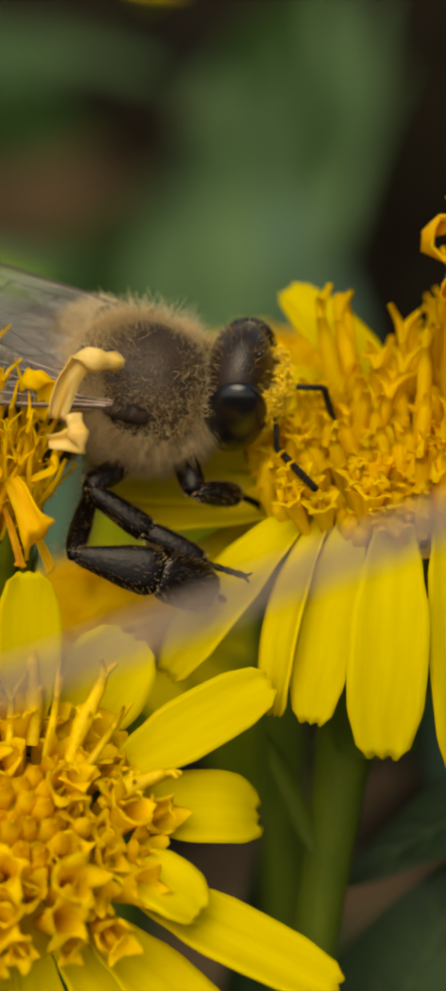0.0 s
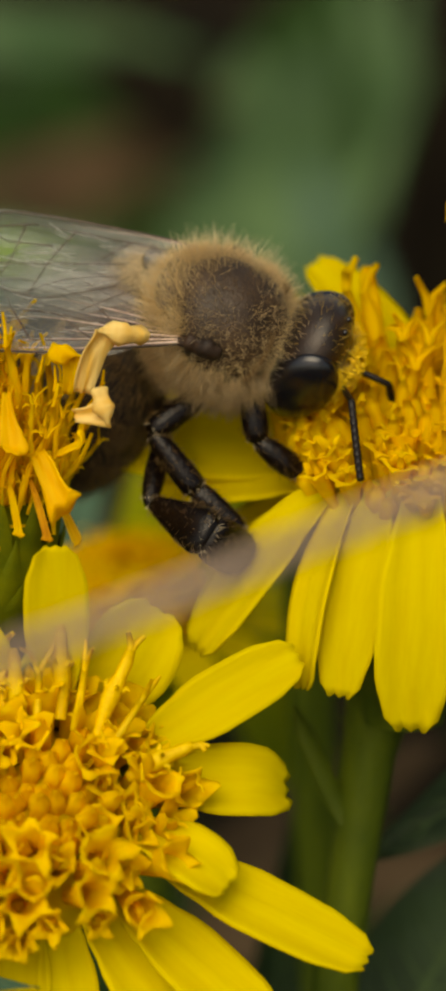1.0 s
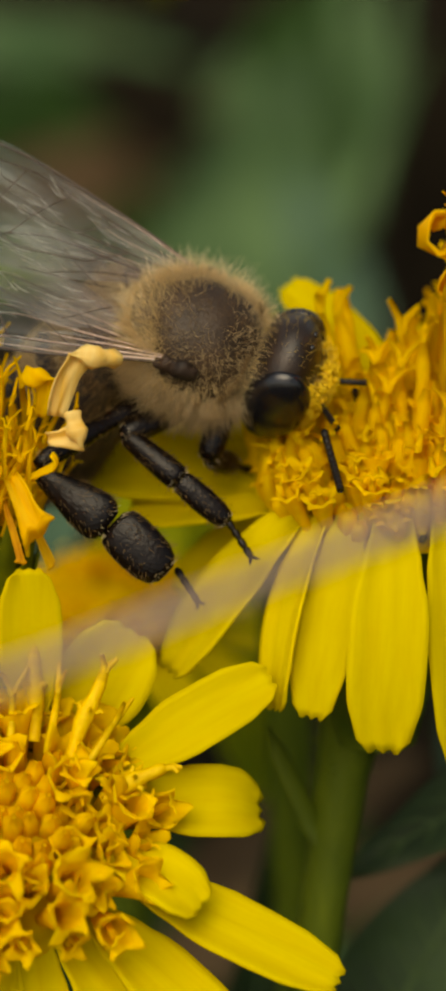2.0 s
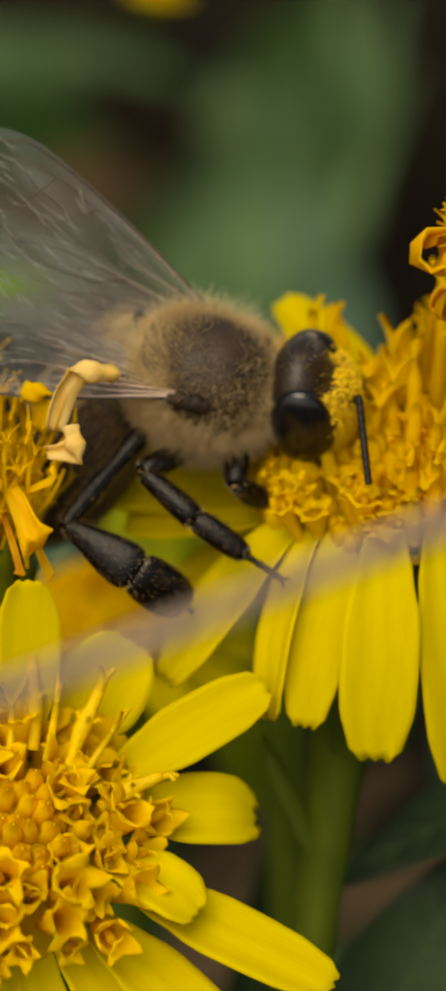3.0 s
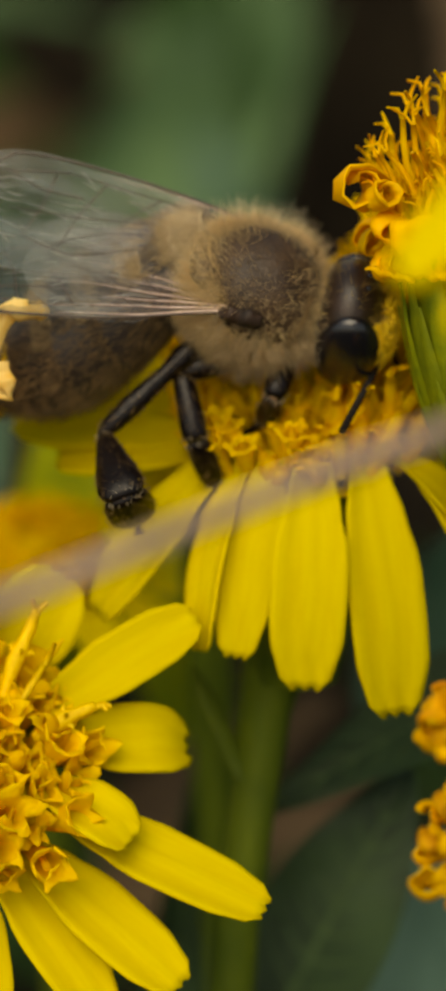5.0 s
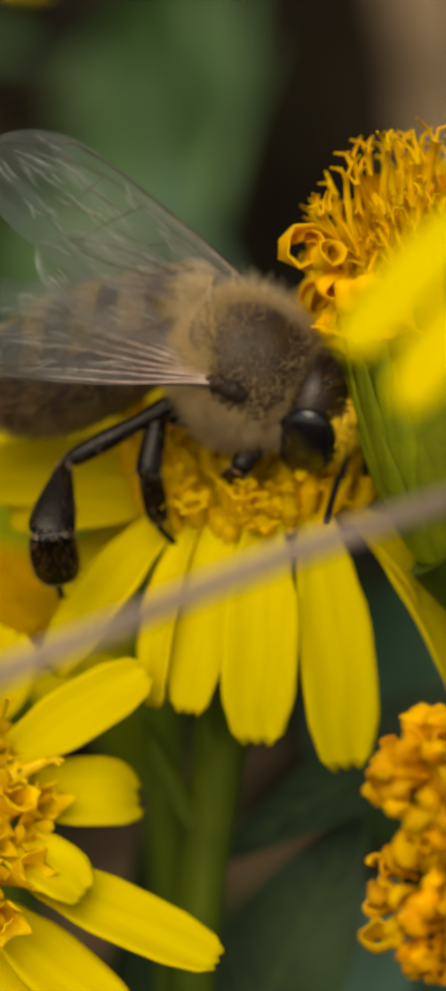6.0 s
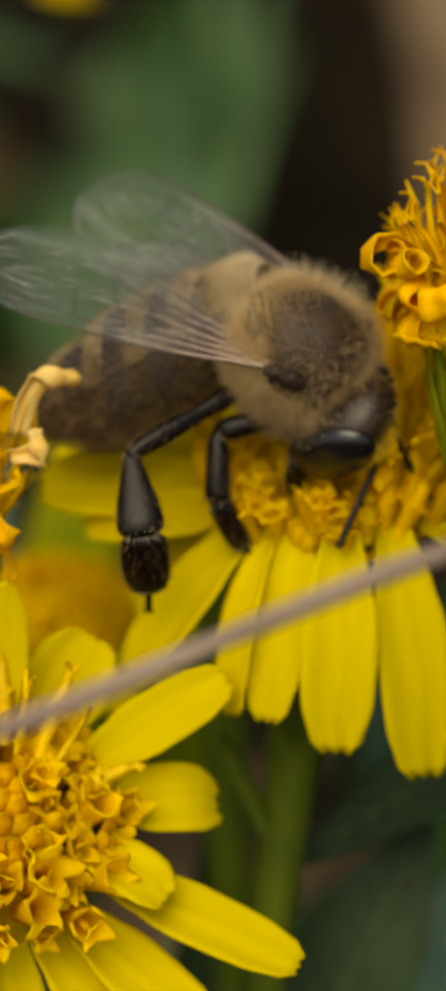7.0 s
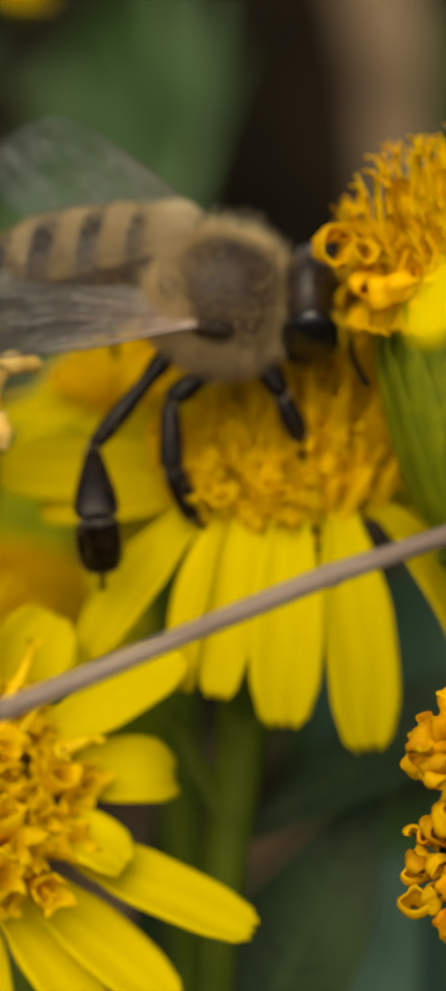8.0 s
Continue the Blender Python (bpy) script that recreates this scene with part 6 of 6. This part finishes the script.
    walk(right_hind_leg[1], [(t, millimetres(x, y, z) @ aimed((a, b, c), LEG_FACE)) for t, x, y, z, a, b, c in
        [(0, -0.99, -5.05, -1.46, 1.00, -0.03, -0.04),
        (0.5, -0.40, -4.93, -1.62, 0.99, -0.10, 0.12),
        (1.0, -0.49, -4.27, -3.14, 0.78, -0.52, 0.36),
        (1.5, -1.87, -5.05, -1.19, 0.96, -0.21, -0.19),
        (2.8, -3.90, -3.62, -2.37, 0.83, -0.55, -0.06),
        (3.0, -2.96, -4.50, -2.09, 0.92, -0.35, -0.16),
        (3.5, -2.83, -4.02, -3.07, 0.38, -0.72, -0.59),
        (4.0, -3.93, -3.46, -2.54, 0.33, -0.93, -0.16),
        (4.5, -3.82, -3.58, -2.57, 0.24, -0.97, -0.03),
        (5.0, -3.54, -3.76, -2.71, 0.36, -0.93, 0.09),
        (5.2, -3.23, -3.94, -2.83, 0.42, -0.90, 0.12),
        (6.5, -3.81, -3.67, -2.44, 0.04, -0.99, -0.16),
        (7.0, -3.54, -4.24, -1.72, 0.46, -0.85, -0.27),
        (7.5, -2.81, -4.77, -0.77, 0.39, -0.92, 0.05),
        (8.0, -3.45, -3.92, -2.60, 0.10, -0.99, -0.03)]])
    walk(right_hind_leg[2], [(t, millimetres(x, y, z) @ aimed((a, b, c), LEG_FACE)) for t, x, y, z, a, b, c in
        [(0, 1.41, -5.13, -1.55, 0.83, 0.19, -0.53),
        (0.5, 1.97, -5.17, -1.32, 0.84, 0.04, -0.53),
        (1.0, 1.37, -5.51, -2.27, 0.62, 0.29, -0.73),
        (1.5, 0.43, -5.54, -1.63, 0.94, -0.26, -0.20),
        (2.8, -1.91, -4.95, -2.52, 0.83, -0.44, -0.34),
        (3.0, -0.74, -5.33, -2.47, 0.81, 0.01, -0.59),
        (3.5, -1.91, -5.74, -4.48, 0.56, -0.01, -0.83),
        (4.0, -3.15, -5.70, -2.92, 0.68, -0.31, -0.67),
        (4.5, -3.25, -5.91, -2.64, 0.63, -0.11, -0.77),
        (5.0, -2.67, -5.99, -2.49, 0.23, 0.27, -0.93),
        (5.2, -2.22, -6.10, -2.55, 0.40, 0.29, -0.87),
        (6.5, -3.70, -6.04, -2.82, 0.30, -0.36, -0.89),
        (7.0, -2.42, -6.27, -2.36, 0.39, -0.34, -0.86),
        (7.5, -1.87, -6.98, -0.65, 0.37, -0.34, -0.86),
        (8.0, -3.22, -6.31, -2.68, 0.15, -0.43, -0.89)]])
    walk(right_hind_leg[3], [(t, millimetres(x, y, z) @ aimed((a, b, c), LEG_FACE)) for t, x, y, z, a, b, c in
        [(0, 2.98, -4.77, -2.56, 0.47, 0.40, -0.79),
        (0.5, 3.57, -5.09, -2.34, 0.40, 0.48, -0.78),
        (1.0, 2.55, -4.96, -3.66, 0.47, 0.51, -0.73),
        (1.5, 2.22, -6.05, -2.01, 0.59, 0.27, -0.76),
        (2.8, -0.33, -5.79, -3.16, 0.59, -0.66, -0.46),
        (3.0, 0.79, -5.31, -3.60, 0.25, 0.44, -0.86),
        (3.5, -0.85, -5.75, -6.06, 0.05, 0.11, -0.99),
        (4.0, -1.86, -6.28, -4.19, 0.15, -0.78, -0.60),
        (4.5, -2.05, -6.12, -4.10, 0.18, 0.35, -0.92),
        (5.0, -2.23, -5.47, -4.26, 0.11, 0.33, -0.94),
        (5.2, -1.46, -5.55, -4.21, 0.36, 0.35, -0.86),
        (6.5, -3.14, -6.71, -4.50, 0.20, 0.13, -0.97),
        (7.0, -1.68, -6.91, -3.99, 0.18, 0.13, -0.97),
        (7.5, -1.16, -7.63, -2.29, 0.11, 0.15, -0.98),
        (8.0, -2.93, -7.12, -4.37, 0.04, 0.12, -0.99)]])
    walk(right_antenna[0], [(t, millimetres(x, y, z) @ aimed((a, b, c), LEG_FACE)) for t, x, y, z, a, b, c in
        [(0, 3.75, 0.09, 0.15, 0.19, -0.77, -0.61),
        (0.5, 3.77, 0.04, 0.13, 0.25, -0.97, -0.08),
        (1, 3.71, -0.61, -0.39, 0.35, -0.81, 0.47),
        (1.5, 3.69, -0.45, -0.26, 0.37, -0.91, -0.19),
        (2.8, 3.74, -0.62, -0.41, 0.41, -0.26, 0.87),
        (3, 4.16, -0.02, 0.08, 0.19, -0.42, 0.89),
        (3.5, 4.06, -0.55, -0.36, -0.20, -0.72, -0.67),
        (4, 4.18, -0.78, -0.56, 0.00, -1.00, 0.05),
        (4.5, 3.80, -0.69, -0.45, 0.42, -0.78, 0.46),
        (5, 4.00, -0.52, -0.32, -0.21, -0.75, -0.63),
        (5.2, 3.70, -0.60, -0.39, -0.02, -0.78, -0.63),
        (6.5, 3.50, -0.71, -0.43, 0.23, -0.80, -0.55),
        (7, 2.90, -1.10, -0.69, 0.24, -0.79, -0.56),
        (7.5, 3.38, -0.66, -0.39, 0.11, -0.92, 0.38),
        (8, 3.91, -0.34, -0.18, 0.20, -0.82, -0.54)]])
    walk(right_antenna[1], [(t, millimetres(x, y, z) @ aimed((a, b, c), LEG_FACE)) for t, x, y, z, a, b, c in
        [(0, 3.97, -0.83, -0.59, 0.47, -0.79, 0.40),
        (0.5, 4.07, -1.12, 0.03, 0.35, -0.93, 0.09),
        (1, 4.13, -1.58, 0.17, 0.30, -0.95, -0.05),
        (1.5, 4.14, -1.54, -0.49, 0.34, -0.90, 0.27),
        (2.8, 4.23, -0.93, 0.64, 0.29, -0.96, -0.01),
        (3, 4.38, -0.52, 1.15, 0.28, -0.91, -0.32),
        (3.5, 3.82, -1.41, -1.16, -0.18, -0.96, 0.20),
        (4, 4.19, -1.98, -0.50, -0.32, -0.95, -0.02),
        (4.5, 4.31, -1.62, 0.10, -0.41, -0.86, -0.31),
        (5, 3.75, -1.42, -1.07, -0.28, -0.95, 0.11),
        (5.2, 3.68, -1.53, -1.14, -0.17, -0.93, 0.32),
        (6.5, 3.78, -1.67, -1.08, 0.02, -0.95, 0.30),
        (7, 3.18, -2.05, -1.37, -0.09, -0.96, -0.27),
        (7.5, 3.51, -1.76, 0.06, 0.22, -0.83, 0.51),
        (8, 4.14, -1.32, -0.83, 0.07, -0.77, 0.64)]])
    walk(left_antenna[0], [(t, millimetres(x, y, z) @ aimed((a, b, c), LEG_FACE)) for t, x, y, z, a, b, c in
        [(0, 3.81, 0.78, 0.15, 0.99, 0.08, 0.10),
        (0.5, 3.84, 0.74, 0.12, 1.00, -0.01, 0.04),
        (1, 3.87, 0.07, -0.40, 0.99, -0.13, -0.07),
        (1.5, 3.81, 0.24, -0.27, 0.98, -0.15, -0.09),
        (2.8, 3.79, 0.08, -0.41, 0.41, 0.91, -0.07),
        (3, 4.09, 0.67, 0.08, 0.59, 0.69, -0.42),
        (3.5, 3.99, 0.15, -0.37, 0.21, -0.72, -0.66),
        (4, 4.15, -0.08, -0.56, 0.14, 0.35, -0.92),
        (4.5, 3.83, 0.01, -0.45, 0.32, 0.28, -0.91),
        (5, 4.00, 0.18, -0.32, 0.23, -0.39, -0.89),
        (5.2, 3.74, 0.10, -0.39, 0.50, -0.69, -0.52),
        (6.5, 3.45, -0.01, -0.43, 0.63, -0.66, -0.41),
        (7, 3.08, -0.42, -0.71, 0.61, -0.67, -0.42),
        (7.5, 3.58, 0.01, -0.41, 0.68, 0.24, -0.69),
        (8, 3.91, 0.36, -0.18, 0.68, -0.64, -0.36)]])
    walk(left_antenna[1], [(t, millimetres(x, y, z) @ aimed((a, b, c), LEG_FACE)) for t, x, y, z, a, b, c in
        [(0, 5.00, 0.88, 0.27, 0.41, -0.32, -0.85),
        (0.5, 5.04, 0.73, 0.16, 0.52, -0.06, -0.85),
        (1, 5.05, -0.09, -0.49, 0.32, -0.02, -0.95),
        (1.5, 4.99, 0.06, -0.38, 0.32, 0.09, -0.94),
        (2.8, 4.28, 1.17, -0.49, 0.40, -0.15, -0.90),
        (3, 4.80, 1.50, -0.42, 0.29, -0.11, -0.95),
        (3.5, 4.24, -0.72, -1.16, 0.31, 0.15, -0.94),
        (4, 4.32, 0.34, -1.67, 0.36, 0.19, -0.92),
        (4.5, 4.22, 0.34, -1.54, 0.40, 0.22, -0.89),
        (5, 4.27, -0.29, -1.39, 0.34, 0.19, -0.92),
        (5.2, 4.34, -0.73, -1.01, 0.29, 0.21, -0.93),
        (6.5, 4.20, -0.80, -0.92, 0.41, 0.05, -0.91),
        (7, 3.81, -1.22, -1.22, 0.66, 0.00, -0.75),
        (7.5, 4.39, 0.30, -1.24, 0.45, 0.01, -0.89),
        (8, 4.72, -0.41, -0.60, 0.34, -0.04, -0.94)]])
    walk(feed, [(t, place(4.5 + x, 3.1, -0.6 + z)) for t, x, z in
        [(0, -0.06, 0.05), (1.5, -0.06, 0.03), (3.5, -0.11, 0.04), (4.5, -0.09, 0.02), (5.2, -0.04, 0), (6.5, 0.0, -0.10), (7, -0.02, -0.13), (8, -0.16, -0.15)]])
    walk(twig, [(t, place(0, y, z)) for t, y, z in
        [(0, -26, -1.97), (1.5, -26, -1.85), (3.5, -26, -2.01), (4.5, -26, -1.98), (5.2, -25, -2.09), (6.5, -20, -2.85), (7, -17.5, -3.06), (7.5, -15.5, -3.69), (8, -15, -3.88)]])


motions()
